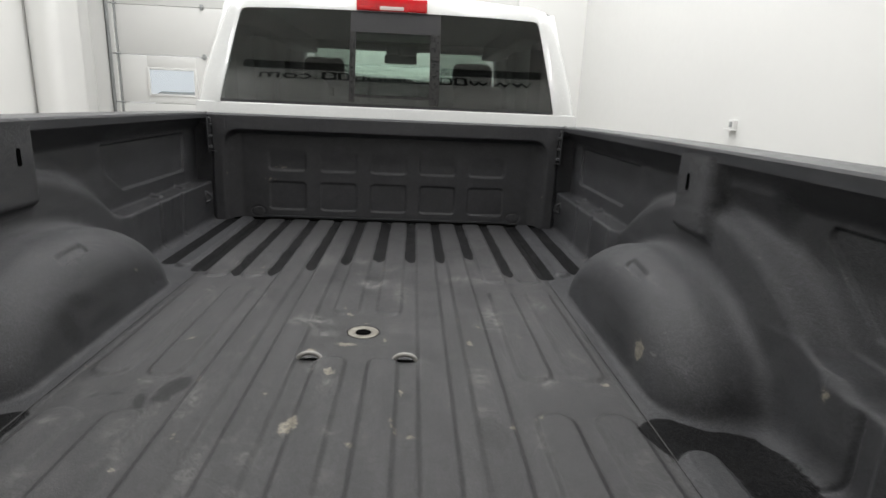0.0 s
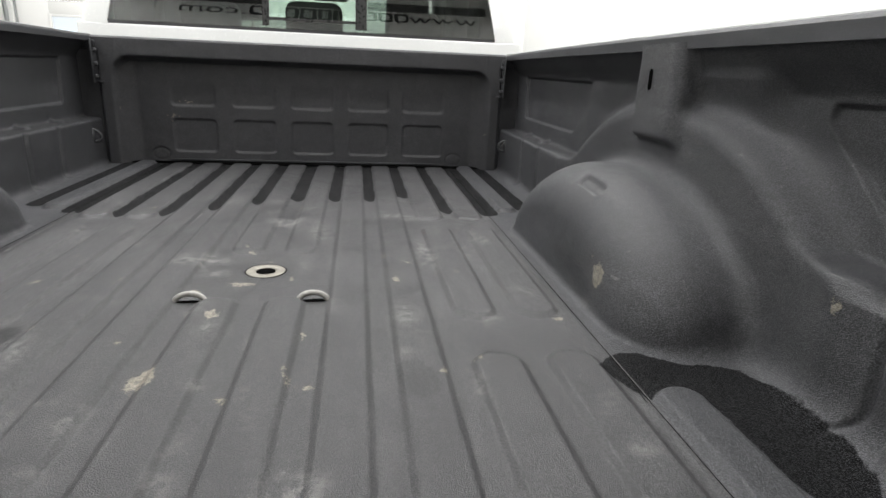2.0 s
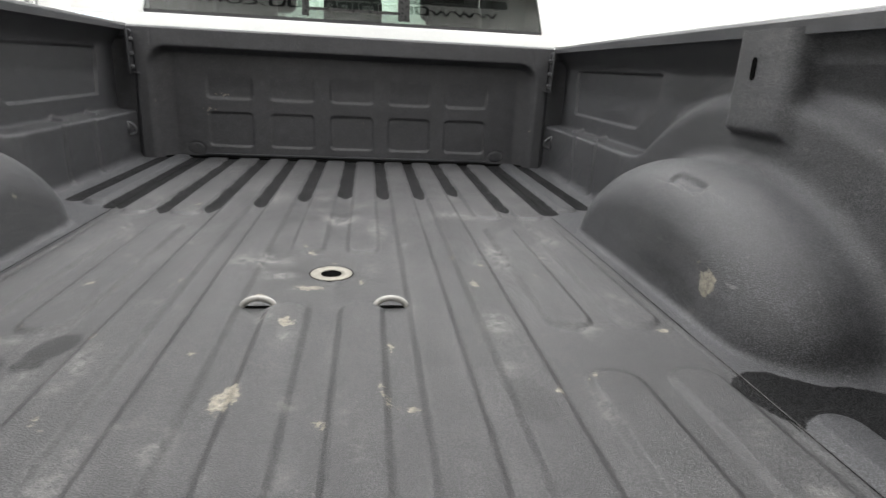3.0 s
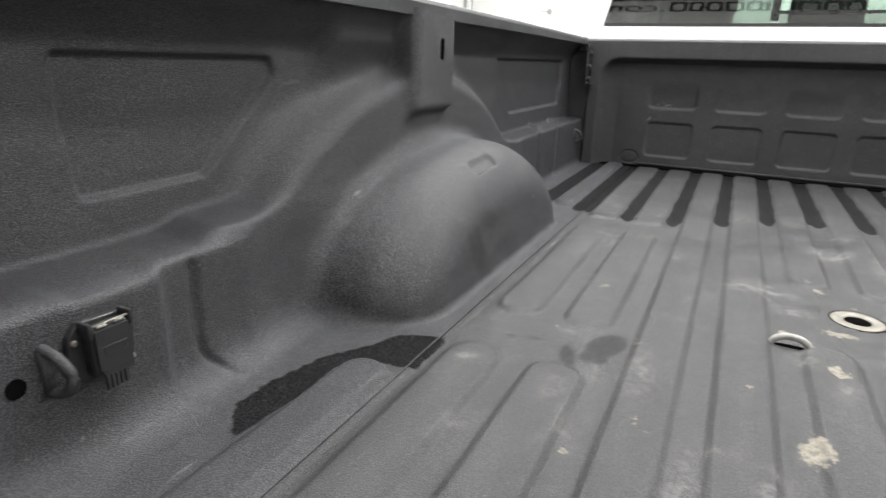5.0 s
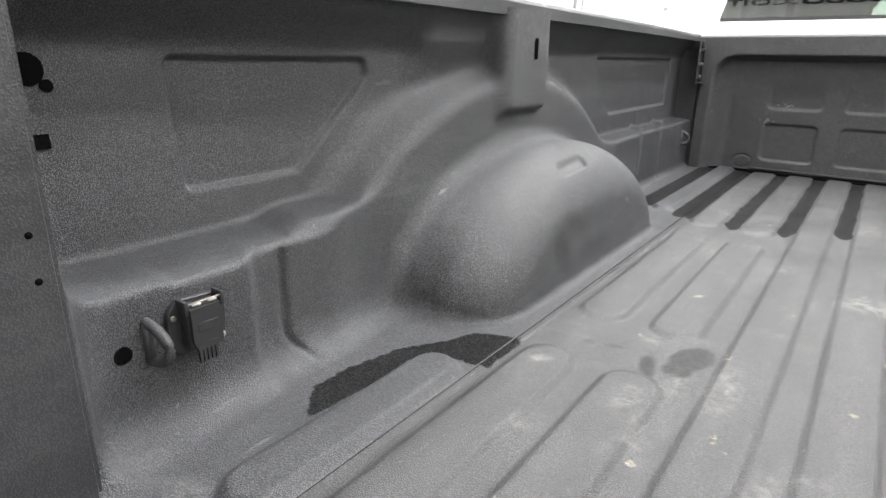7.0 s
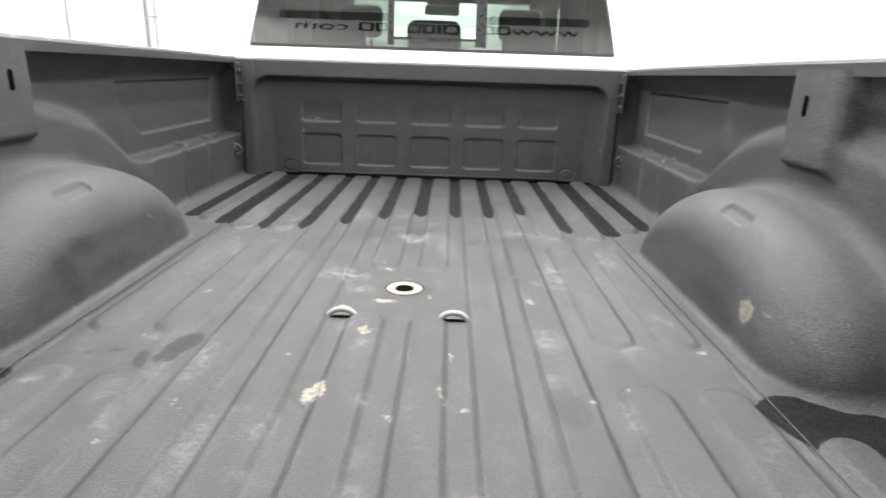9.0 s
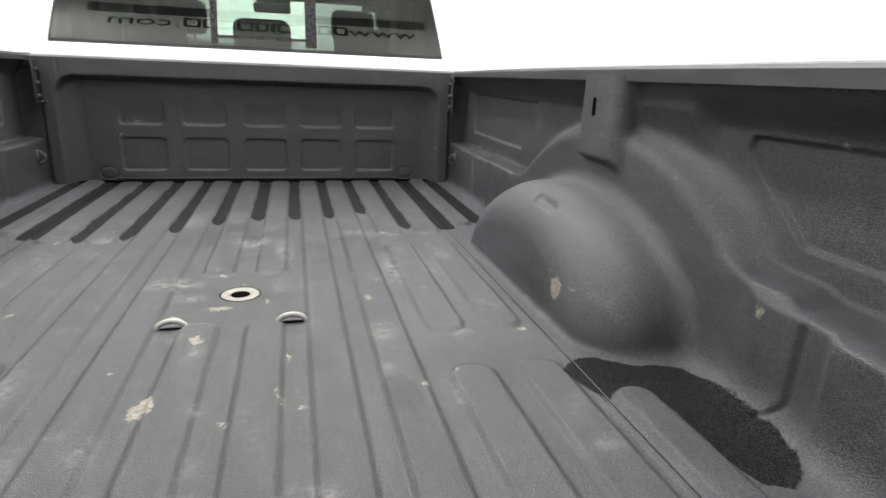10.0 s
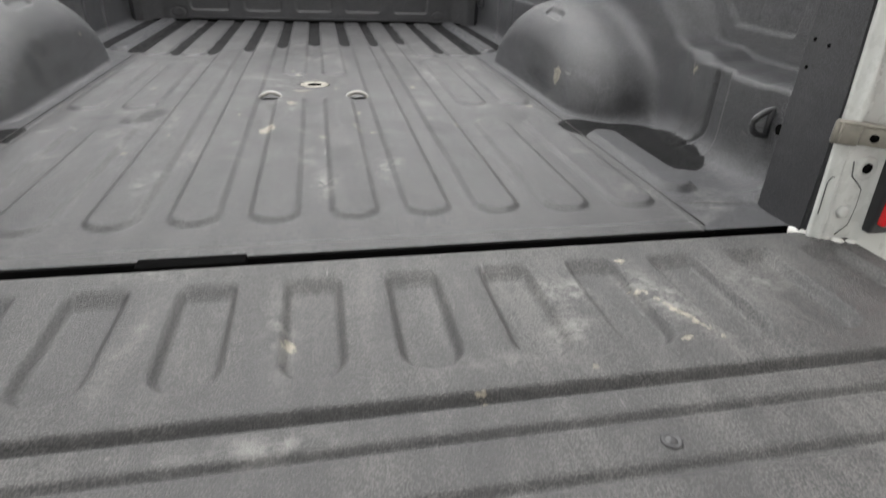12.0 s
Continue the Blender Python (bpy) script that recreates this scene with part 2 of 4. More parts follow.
def prism(bm, outline, depth, m):
    """A polygon in its own xy plane, extruded by depth along z, set by m."""
    lo = [bm.verts.new(m @ Vector((x, y, 0))) for x, y in outline]
    hi = [bm.verts.new(m @ Vector((x, y, depth))) for x, y in outline]
    n = len(lo)
    bm.faces.new(lo[::-1]), bm.faces.new(hi)
    for i in range(n):
        bm.faces.new((lo[i], lo[(i + 1) % n], hi[(i + 1) % n], hi[i]))
    return bm


def rounded(w, h, r, n=5):
    """Outline of a rounded rectangle round the origin."""
    pts = []
    for cx, cy, a0 in ((w / 2 - r, h / 2 - r, 0), (-w / 2 + r, h / 2 - r, 90), (-w / 2 + r, -h / 2 + r, 180), (w / 2 - r, -h / 2 + r, 270)):
        for i in range(n + 1):
            a = radians(a0 + 90 * i / n)
            pts.append((cx + r * math.cos(a), cy + r * math.sin(a)))
    return pts


def tube(bm, path, r, n=10, closed=False):
    """A round bar along a path."""
    path = [Vector(p) for p in path]
    rings = []
    for i, p in enumerate(path):
        a = path[i - 1] if i or closed else p
        b = path[(i + 1) % len(path)] if i + 1 < len(path) or closed else p
        q = (b - a).to_track_quat("Z", "Y")
        rings.append([bm.verts.new(p + q @ Vector((r * math.cos(2 * math.pi * k / n), r * math.sin(2 * math.pi * k / n), 0))) for k in range(n)])
    last = len(rings) if closed else len(rings) - 1
    for i in range(last):
        a, b = rings[i], rings[(i + 1) % len(rings)]
        for k in range(n):
            bm.faces.new((a[k], a[(k + 1) % n], b[(k + 1) % n], b[k]))
    if not closed:
        bm.faces.new(rings[0][::-1]), bm.faces.new(rings[-1])
    return bm


def lathe(bm, profile, m, n=28):
    """Turns (radius, height) points round the local z axis."""
    rings = []
    for r, h in profile:
        rings.append([bm.verts.new(m @ Vector((r * math.cos(2 * math.pi * k / n), r * math.sin(2 * math.pi * k / n), h))) for k in range(n)])
    for a, b in zip(rings, rings[1:]):
        for k in range(n):
            bm.faces.new((a[k], a[(k + 1) % n], b[(k + 1) % n], b[k]))
    bm.faces.new(rings[0][::-1]), bm.faces.new(rings[-1])
    return bm


def sstep(a, b, x):
    t = np.clip((x - a) / (b - a), 0, 1)
    return t * t * (3 - 2 * t)


def smin(a, b, k):
    h = np.clip(0.5 + 0.5 * (b - a) / k, 0, 1)
    return b + (a - b) * h - k * h * (1 - h)


def smax(a, b, k):
    return -smin(-a, -b, k)


def inside(poly, px, py):
    """Signed distance to a polygon, positive inside."""
    d = np.full(np.shape(px), 1e9)
    sign = np.full(np.shape(px), -1.0)
    n = len(poly)
    for i in range(n):
        (ax, ay), (bx, by) = poly[i], poly[(i + 1) % n]
        ex, ey = bx - ax, by - ay
        wx, wy = px - ax, py - ay
        t = np.clip((wx * ex + wy * ey) / (ex * ex + ey * ey), 0, 1)
        d = np.minimum(d, (wx - ex * t) ** 2 + (wy - ey * t) ** 2)
        cross = ((ay > py) != (by > py)) & (px < ex * (py - ay) / (ey if ey else 1e-9) + ax)
        sign = np.where(cross, -sign, sign)
    return sign * np.sqrt(d)


def slot_sd(x, y, cx, y0, y1, half):
    """Signed distance to a bar with round ends along y, positive inside."""
    yy = y - np.clip(y, y0 + half, y1 - half)
    return half - np.sqrt((x - cx) ** 2 + yy * yy)


def blob(px, py, cx, cy, rx, ry, turn=0.0):
    c, s = math.cos(radians(turn)), math.sin(radians(turn))
    u, v = (px - cx) * c + (py - cy) * s, -(px - cx) * s + (py - cy) * c
    return (1 - np.sqrt((u / rx) ** 2 + (v / ry) ** 2)) * min(rx, ry)


def grid_faces(nu, nv):
    i = np.arange((nu - 1) * (nv - 1))
    a = (i // (nv - 1)) * nv + i % (nv - 1)
    return np.stack([a, a + nv, a + nv + 1, a + 1], 1)


def surface_net(f, xs, ys, zs):
    """Quads over the zero level of samples f on a regular grid; they face its positive side."""
    pos = f > 0
    nx, ny, nz = f.shape
    count = np.zeros((nx - 1, ny - 1, nz - 1))
    total = np.zeros((nx - 1, ny - 1, nz - 1, 3))
    corner = [(i, j, k) for i in (0, 1) for j in (0, 1) for k in (0, 1)]
    cut = lambda c: (slice(c[0], nx - 1 + c[0]), slice(c[1], ny - 1 + c[1]), slice(c[2], nz - 1 + c[2]))
    for a in corner:
        for ax in range(3):
            if a[ax]:
                continue
            b = list(a)
            b[ax] = 1
            fa, fb = f[cut(a)], f[cut(b)]
            hit = (fa > 0) != (fb > 0)
            t = np.where(hit, fa / np.where(hit, fa - fb, 1), 0)
            for q in range(3):
                total[..., q] += hit * (a[q] + (t if q == ax else 0))
            count += hit
    live = count > 0
    index = np.full(live.shape, -1)
    index[live] = np.arange(live.sum())
    cell = np.argwhere(live)
    step = np.array([xs[1] - xs[0], ys[1] - ys[0], zs[1] - zs[0]])
    verts = np.array([xs[0], ys[0], zs[0]]) + (cell + total[live] / count[live][:, None]) * step
    faces = []
    for ax in range(3):
        u, v = [(1, 2), (2, 0), (0, 1)][ax]
        sl_a, sl_b = [slice(None)] * 3, [slice(None)] * 3
        sl_a[ax], sl_b[ax] = slice(0, -1), slice(1, None)
        pa, pb = pos[tuple(sl_a)], pos[tuple(sl_b)]
        for rising in (True, False):
            e = np.argwhere((~pa & pb) if rising else (pa & ~pb))
            e = e[(e[:, u] > 0) & (e[:, v] > 0) & (e[:, u] < f.shape[u] - 1) & (e[:, v] < f.shape[v] - 1)]
            du, dv = np.eye(3, dtype=int)[u], np.eye(3, dtype=int)[v]
            quad = [index[tuple((e - o).T)] for o in (du + dv, dv, 0 * du, du)]
            faces.append(np.stack(quad if rising else quad[::-1], 1))
    return verts, np.concatenate(faces)


# ---- the room ----
def room_box(name, lo, hi, mat, label, kind="structure", bevel=0.0):
    bm = box(bmesh.new(), lo, hi, bevel)
    ob = part(name, bm, mat, None, smooth=bool(bevel))
    return tagged(ob, label, name.split("_")[0], kind=kind)


room_box("floor", (-4.3, -3.7, -0.2), (4.4, 7.9, 0), CONCRETE, "grey sealed concrete floor of the bay")
room_box("ceiling", (-4.3, -3.7, 6.0), (4.4, 7.9, 6.2), CEILING, "plain white ceiling high over the bay")
room_box("wall_west", (-4.3, -3.7, 0), (-4.0, 7.9, 6.0), WALL_WHITE, "plain white painted side wall")
room_box("wall_east", (2.35, 1.55, 0), (2.8, 7.9, 6.0), WALL_WHITE, "plain white painted wall close beside the truck")
room_box("wall_east_return", (2.8, 1.55, 0), (4.1, 1.9, 6.0), WALL_WHITE, "short white return of the side wall")
room_box("wall_east_back", (4.1, -3.7, 0), (4.4, 1.9, 6.0), WALL_BEIGE, "pale beige wall set back beyond the white one")
room_box("wall_south", (-4.0, -3.7, 0), (4.1, -3.4, 6.0), WALL_WHITE, "white wall facing the tailgate with a dark sign band")
for lo, hi in (((-4.0, 7.6, 0), (-3.72, 7.9, 6.0)), ((-3.72, 7.6, 3.7), (1.45, 7.9, 6.0)), ((1.45, 7.6, 0), (2.35, 7.9, 6.0))):
    room_box("wall_north", lo, hi, WALL_WHITE, "white wall round the overhead door")

# ---- the truck ----
truck = tagged(new("pickup_truck"), "white pickup truck with a black sprayed bed, tailgate down", "pickup truck")

RIBS = (0.065, 0.189, 0.311, 0.438, 0.567)
REAR, FRONT = 0.0300, 2.565


def bed_floor():
    """Ribbed floor sheet between the seams."""
    xs = np.linspace(-0.636, 0.636, 425)
    ys = np.concatenate([np.linspace(REAR, 0.25, 60), np.linspace(0.25, FRONT, 330)[1:]])
    X, Y = np.meshgrid(xs, ys, indexing="ij")
    rib = np.full(X.shape, -1.0)
    for c in RIBS:
        spans = [(0.140, 2.60)]
        half = 0.0365 if c < 0.4 else 0.040
        if c < 0.1:
            spans = [(0.140, 0.962), (1.262, 2.60)]
        elif c > 0.4:
            spans = [(0.134, 0.700), (0.850, 1.505), (1.600, 2.60)]
        for s in (-1, 1):
            for a, b in spans:
                rib = np.maximum(rib, slot_sd(X, Y, s * c, a, b, half))
    # ribs rise between flat valleys; a shallow line runs along the sill
    Z = -0.0075 * (1 - sstep(-0.0085, 0.0065, rib))
    Z -= 0.0022 * np.exp(-((Y - 0.066) / 0.004) ** 2)
    Z -= 0.014 * (X * X + (Y - 1.130) ** 2 < 0.043 ** 2)
    edge = sstep(0.622, 0.634, np.abs(X))
    Z = Z * (1 - edge) - 0.004 * edge
    Z -= 0.003 * sstep(REAR + 0.006, REAR - 0.002, Y) ** 2
    Z += 0.0012 * np.sin(X * 9.0 + 1.0) * np.sin(Y * 4.0)
    valleys = np.array([-0.625, -0.502, -0.375, -0.25, -0.127, 0.0, 0.127, 0.25, 0.375, 0.502, 0.625])
    ends = np.array([1.66, 1.62, 1.64, 1.70, 1.80, 1.83, 1.84, 1.86, 1.91, 1.69, 1.66])
    which = np.abs(X[..., None] - valleys).argmin(-1)
    off = np.abs(X - valleys[which])
    ragged = 0.010 * np.sin(X * 150 + 1.0) + 0.010 * np.sin(X * 61 + Y * 23)
    clean = np.minimum(-0.0040 - rib + 0.0011 * np.sin(Y * 31 + X * 35) + 0.0007 * np.sin(Y * 83 + X * 17), Y - ends[which] - off * off * 40 + ragged)
    for poly in (((0.600, 0.640), (0.622, 0.668), (0.64, 0.675), (0.64, 0.53), (0.618, 0.60)),
                 ((-0.64, 0.69), (-0.625, 0.68), (-0.625, 0.58), (-0.64, 0.57))):
        clean = np.maximum(clean, inside(poly, X, Y))
    stain = np.zeros(X.shape)
    for b in ((-0.39, 0.80, 0.028, 0.050, -18), (-0.40, 0.748, 0.022, 0.020, 0), (-0.438, 0.735, 0.013, 0.04, 14),
              (-0.541, 0.757, 0.012, 0.008, 0), (-0.50, 0.768, 0.02, 0.006, 10), (0.30, 0.62, 0.03, 0.06, 10), (0.02, 1.62, 0.05, 0.03, 0)):
        stain = np.maximum(stain, sstep(-0.002, 0.004, blob(X, Y, *b)) * (1.0 if b[0] < -0.2 else 0.4))
    chip = np.full(X.shape, -1.0)
    for b in ((-0.108, 0.647, 0.019, 0.036, -10), (-0.060, 0.872, 0.014, 0.022, 20), (-0.125, 1.003, 0.012, 0.012, 0),
              (0.293, 1.048, 0.008, 0.022, 0), (0.101, 0.640, 0.005, 0.022, 12), (0.135, 0.612, 0.017, 0.005, -10),
              (0.112, 0.78, 0.004, 0.014, 0), (0.116, 0.73, 0.006, 0.004, 0), (0.60, 0.838, 0.012, 0.010, 0),
              (-0.04, 1.045, 0.030, 0.012, -5), (-0.62, 0.895, 0.014, 0.003, 30)):
        chip = np.maximum(chip, blob(X, Y, *b) - 0.002)
    smear = np.full(X.shape, -1.0)
    for b in ((0.135, 0.37, 0.028, 0.085, 0), (-0.16, 1.20, 0.075, 0.05, 0), (-0.11, 1.115, 0.04, 0.03, 0), (0.385, 1.25, 0.03, 0.14, 0),
              (0.49, 1.25, 0.03, 0.06, 0), (0.46, 0.85, 0.03, 0.02, 0), (-0.42, 1.46, 0.05, 0.03, 0), (-0.25, 0.5, 0.03, 0.15, 0),
              (-0.33, 0.72, 0.035, 0.12, 0), (-0.43, 0.62, 0.03, 0.07, 0), (-0.57, 0.64, 0.035, 0.035, 0), (0.0, 1.55, 0.06, 0.05, 0),
              (0.33, 1.62, 0.08, 0.04, 0), (0.02, 0.3, 0.03, 0.08, 0), (-0.3, 0.3, 0.03, 0.1, 0), (0.60, 0.2, 0.05, 0.03, 0), (0.14, 0.39, 0.045, 0.035, 0), (0.10, 1.45, 0.03, 0.1, 0), (-0.2, 1.8, 0.03, 0.09, 0), (0.55, 1.36, 0.03, 0.05, 0), (0.30, 0.86, 0.03, 0.05, 0)):
        smear = np.maximum(smear, blob(X, Y, *b) - (0.012 if b[0] < -0.2 else 0.0))
    dice = random.Random(7)
    for i in range(46):
        b = (dice.uniform(-0.6, 0.6), dice.uniform(0.35, 1.9), dice.uniform(0.006, 0.02), dice.uniform(0.006, 0.035), dice.uniform(-40, 40))
        smear = np.maximum(smear, blob(X, Y, *b) + 0.004)
    for i in range(26):
        b = (dice.uniform(-0.6, 0.6), dice.uniform(0.5, 1.8), dice.uniform(0.003, 0.005), dice.uniform(0.004, 0.011), dice.uniform(-50, 50))
        chip = np.maximum(chip, blob(X, Y, *b) - 0.0005)
    V = np.stack([X.ravel(), Y.ravel(), Z.ravel()], 1)
    ob = from_arrays("bed_floor", V, grid_faces(*X.shape), LINER_FLOOR, truck, "ribbed sprayed floor, dusty and scuffed with pale chips", F)
    for n, a in (("clean", clean), ("chip", chip), ("smear", smear), ("stain", stain)):
        set_attribute(ob, n, a.ravel())
    # solid black boxes paint the shade of the tailgate gap and hinge opening
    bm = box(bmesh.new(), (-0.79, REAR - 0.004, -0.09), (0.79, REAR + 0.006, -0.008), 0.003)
    part("sill_gap_shade", bm, HOLE_SHADE, ob, z=0)
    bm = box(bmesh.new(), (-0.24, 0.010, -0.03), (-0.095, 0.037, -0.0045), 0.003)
    part("hinge_slot_dark", bm, HOLE_SHADE, ob)
    for s in (-1, 1):
        bm = box(bmesh.new(), (min(s * 0.637, s * 0.80), 0.026, -0.05), (max(s * 0.637, s * 0.80), 0.075, -0.010), 0.003)
        part("sill_end", bm, LINER_PLAIN, ob)
    return ob


DARK_LEFT = ((0.735, 0.332), (0.763, 0.358), (0.786, 0.388), (0.785, 0.448), (0.764, 0.541), (0.722, 0.608), (0.697, 0.664), (0.628, 0.692),
             (0.628, 0.578), (0.679, 0.567), (0.712, 0.553), (0.728, 0.523), (0.724, 0.441))
DARK_RIGHT = ((0.628, 0.668), (0.656, 0.686), (0.690, 0.682), (0.745, 0.641), (0.800, 0.630), (0.835, 0.612), (0.846, 0.557), (0.842, 0.400), (0.828, 0.340),
              (0.808, 0.306), (0.775, 0.287), (0.740, 0.302), (0.727, 0.344), (0.728, 0.500), (0.708, 0.553), (0.672, 0.560), (0.628, 0.530))
PANEL_REAR = ((0.327, 0.427), (0.684, 0.425), (0.690, 0.400), (0.527, 0.256), (0.338, 0.254))
PANEL_FRONT = ((1.66, 0.430), (2.40, 0.430), (2.38, 0.258), (1.80, 0.258), (1.69, 0.33))
def shrunk(poly, d):
    """The outline moved inwards by d; grown again by d its corners come out rounded."""
    n = len(poly)
    turn = math.copysign(1, sum(poly[i][0] * poly[(i + 1) % n][1] - poly[(i + 1) % n][0] * poly[i][1] for i in range(n)))
    out = []
    for i in range(n):
        p, q, r = (Vector(poly[(i + k) % n]) for k in (-1, 0, 1))
        a, b = (q - p).normalized(), (r - q).normalized()
        na, nb = Vector((-a.y, a.x)) * turn, Vector((-b.y, b.x)) * turn
        out.append(tuple(q + (na + nb) * (d / (1 + na.dot(nb)))))
    return tuple(out)




def round_max(a, b, r):
    """Intersection of two solids with a true rounded edge of radius r."""
    u, v = a + r, b + r
    return np.minimum(np.maximum(u, v), 0) + np.sqrt(np.maximum(u, 0) ** 2 + np.maximum(v, 0) ** 2) - r


def side_field(X, Y, Z):
    """Positive inside the bed, negative within its pressed side: floor edge, lower wall and ledge, wheelhouse, arch, stake pocket."""
    wall = 0.958 - 0.012 * sstep(1.55, 1.70, Y) - 0.060 * sstep(0.43, 0.52, Z) - X
    for poly in (shrunk(PANEL_REAR, 0.0125), shrunk(PANEL_FRONT, 0.0125)):
        wall = wall + 0.0115 * sstep(-0.0175, -0.0075, inside(poly, Y[0], Z[0]))[None]
    crease = 0.404 + 0.035 * sstep(0.07, -0.01, Z) ** 2
    low_x = 0.846 + 0.012 * sstep(0.340, 0.362, Y) + 0.008 * np.exp(-((Y - crease) / 0.007) ** 2) * sstep(0.185, 0.165, Z)
    low_x = low_x + 0.018 * sstep(1.60, 1.75, Y)
    for c in (1.94, 2.16):
        low_x = low_x + 0.010 * np.exp(-((Y - c) / 0.012) ** 2)
    low_x = low_x + 0.042 * sstep(0.48, 0.66, Y) * sstep(1.71, 1.60, Y)
    pad = sstep(0.420, 0.475, Y) * sstep(0.72, 0.60, Y) * sstep(0.862, 0.880, X + (Y - 0.44) * 0.12)
    steps = sstep(0.225, 0.255, Y) * sstep(0.365, 0.325, Y) * sstep(0.925, 0.885, X)
    notch = np.exp(-((Y - 2.02) / 0.02) ** 4) + np.exp(-((Y - 2.26) / 0.02) ** 4)
    top = 0.186 + (X - 0.86) * 0.10 + 0.014 * pad - 0.005 * steps + 0.010 * notch * sstep(0.90, 0.91, X)
    low = smax(low_x - X, Z - top, 0.011)
    ground = Z + 0.004 - 0.013 * sstep(-0.010, 0.010, np.maximum(slot_sd(X, Y, 0.683, 0.182, 0.56, 0.036), slot_sd(X, Y, 0.712, 1.69, 2.70, 0.030)))
    f = smin(wall, low, 0.011)
    rear = smax(Y - 0.118, 0.80 - X, 0.01)
    f = smin(f, rear, 0.07)
    f = smin(f, ground, 0.010 + 0.052 * sstep(0.07, 0.15, Y) - 0.034 * sstep(1.55, 1.75, Y))
    # outer arch: a drum round the axle with a sloping shoulder
    r = np.sqrt((Y - 1.107) ** 2 + (Z + 0.402) ** 2)
    spread = 0.44 + 0.24 * sstep(0.20, 0.33, Z)
    arch = smax((r - 0.787 - (X - 0.888) * spread) * 0.85, 0.888 - X, 0.020)
    f = smin(f, arch, 0.026)
    bulge = smax(np.abs(Y - 0.905) - 0.112, (0.915 + np.maximum(0.46 - Z, 0) * 0.50 - X) * 0.88, 0.04)
    f = smin(f, bulge, 0.03)
    behind = sstep(1.10, 1.02, Y)
    stake = smax(smax(np.abs(Y - 1.098) - 0.093, 0.866 - X, 0.014 + 0.022 * behind), 0.322 - Z - (X - 0.866) * 0.4, 0.012)
    f = smin(f, stake, 0.008 + 0.014 * behind)
    # wheelhouse: an elliptic drum with a broad rounded edge and a nearly upright inner face
    dy, dz = (Y - 1.130) / np.where(Y > 1.130, 0.435, 0.470), np.maximum(Z, -0.04) / 0.252
    q = np.sqrt(dy * dy + dz * dz) + 1e-6
    drum = (q - 1) * q / np.sqrt((dy / 0.455) ** 2 + (dz / 0.252) ** 2 + 1e-6)
    dome = round_max(drum, 0.672 + 0.09 * np.maximum(Z, 0) - X, 0.125)
    slot = 0.0110 - np.sqrt(np.maximum(np.abs(Y - 1.07) - 0.046, 0) ** 2 + (X - 0.735) ** 2)
    dome = dome + 0.008 * sstep(-0.0045, 0.0045, slot) * (Z > 0.12)
    return smin(f, dome, 0.014 + 0.024 * sstep(0.70, 0.82, X))


def on_side(y, z, s):
    """Place and turn on the pressed side, local z out of its surface."""
    g = np.arange(0.62, 1.0, 0.001)
    e = 0.004
    f = side_field(*np.meshgrid(g, [y - e, y, y + e], [z - e, z, z + e], indexing="ij"))
    k = int(np.argmax(f[:, 1, 1] < 0))
    n = Vector((s * (f[k + 4, 1, 1] - f[k - 4, 1, 1]), f[k, 2, 1] - f[k, 0, 1], f[k, 1, 2] - f[k, 1, 0])).normalized()
    return Matrix.Translation((s * g[k], y, z)) @ n.to_track_quat("Z", "Y").to_matrix().to_4x4()


def side_patch(outline, s, rise=0.002):
    """A thin sheet that follows the pressed side inside an outline of (y, z)."""
    cy, cz = sum(p[0] for p in outline) / len(outline), sum(p[1] for p in outline) / len(outline)
    bm = bmesh.new()
    rings = []
    for k in (1.0, 0.75, 0.5, 0.25):
        rings.append([bm.verts.new(on_side(cy + (y - cy) * k, cz + (z - cz) * k, s) @ Vector((0, 0, rise))) for y, z in outline])
    rings[0:0] = [[bm.verts.new(v.co + Vector((s * 0.006, 0, 0))) for v in rings[0]]]
    for p, q in zip(rings, rings[1:]):
        for i in range(len(p)):
            bm.faces.new((p[i], p[(i + 1) % len(p)], q[(i + 1) % len(p)], q[i]))
    bm.faces.new(rings[-1])
    bmesh.ops.recalc_face_normals(bm, faces=bm.faces)
    return bm


@functools.lru_cache(None)
def pressed_side():
    """The pressed side as a mesh, each vertex drawn onto the exact surface."""
    xs, ys, zs = (np.arange(lo, hi, 0.0042, dtype=np.float32) for lo, hi in ((0.628, 1.004), (0.0225, 2.56), (-0.022, 0.530)))
    slabs = [side_field(*np.meshgrid(xs, ys[i:i + 60], zs, indexing="ij")) for i in range(0, len(ys), 60)]
    V, Q = surface_net(np.concatenate(slabs, 1), xs, ys, zs)
    e = 0.0012
    at = lambda P: side_field(P[None, :, None, 0], P[None, :, None, 1], P[None, :, None, 2])[0, :, 0]
    for _ in range(2):
        f = at(V)
        g = np.stack([at(V + d) - at(V - d) for d in np.eye(3) * e], 1) / (2 * e)
        V = V - np.clip(f / np.maximum((g * g).sum(1), 0.2), -0.003, 0.003)[:, None] * g
    return V, Q


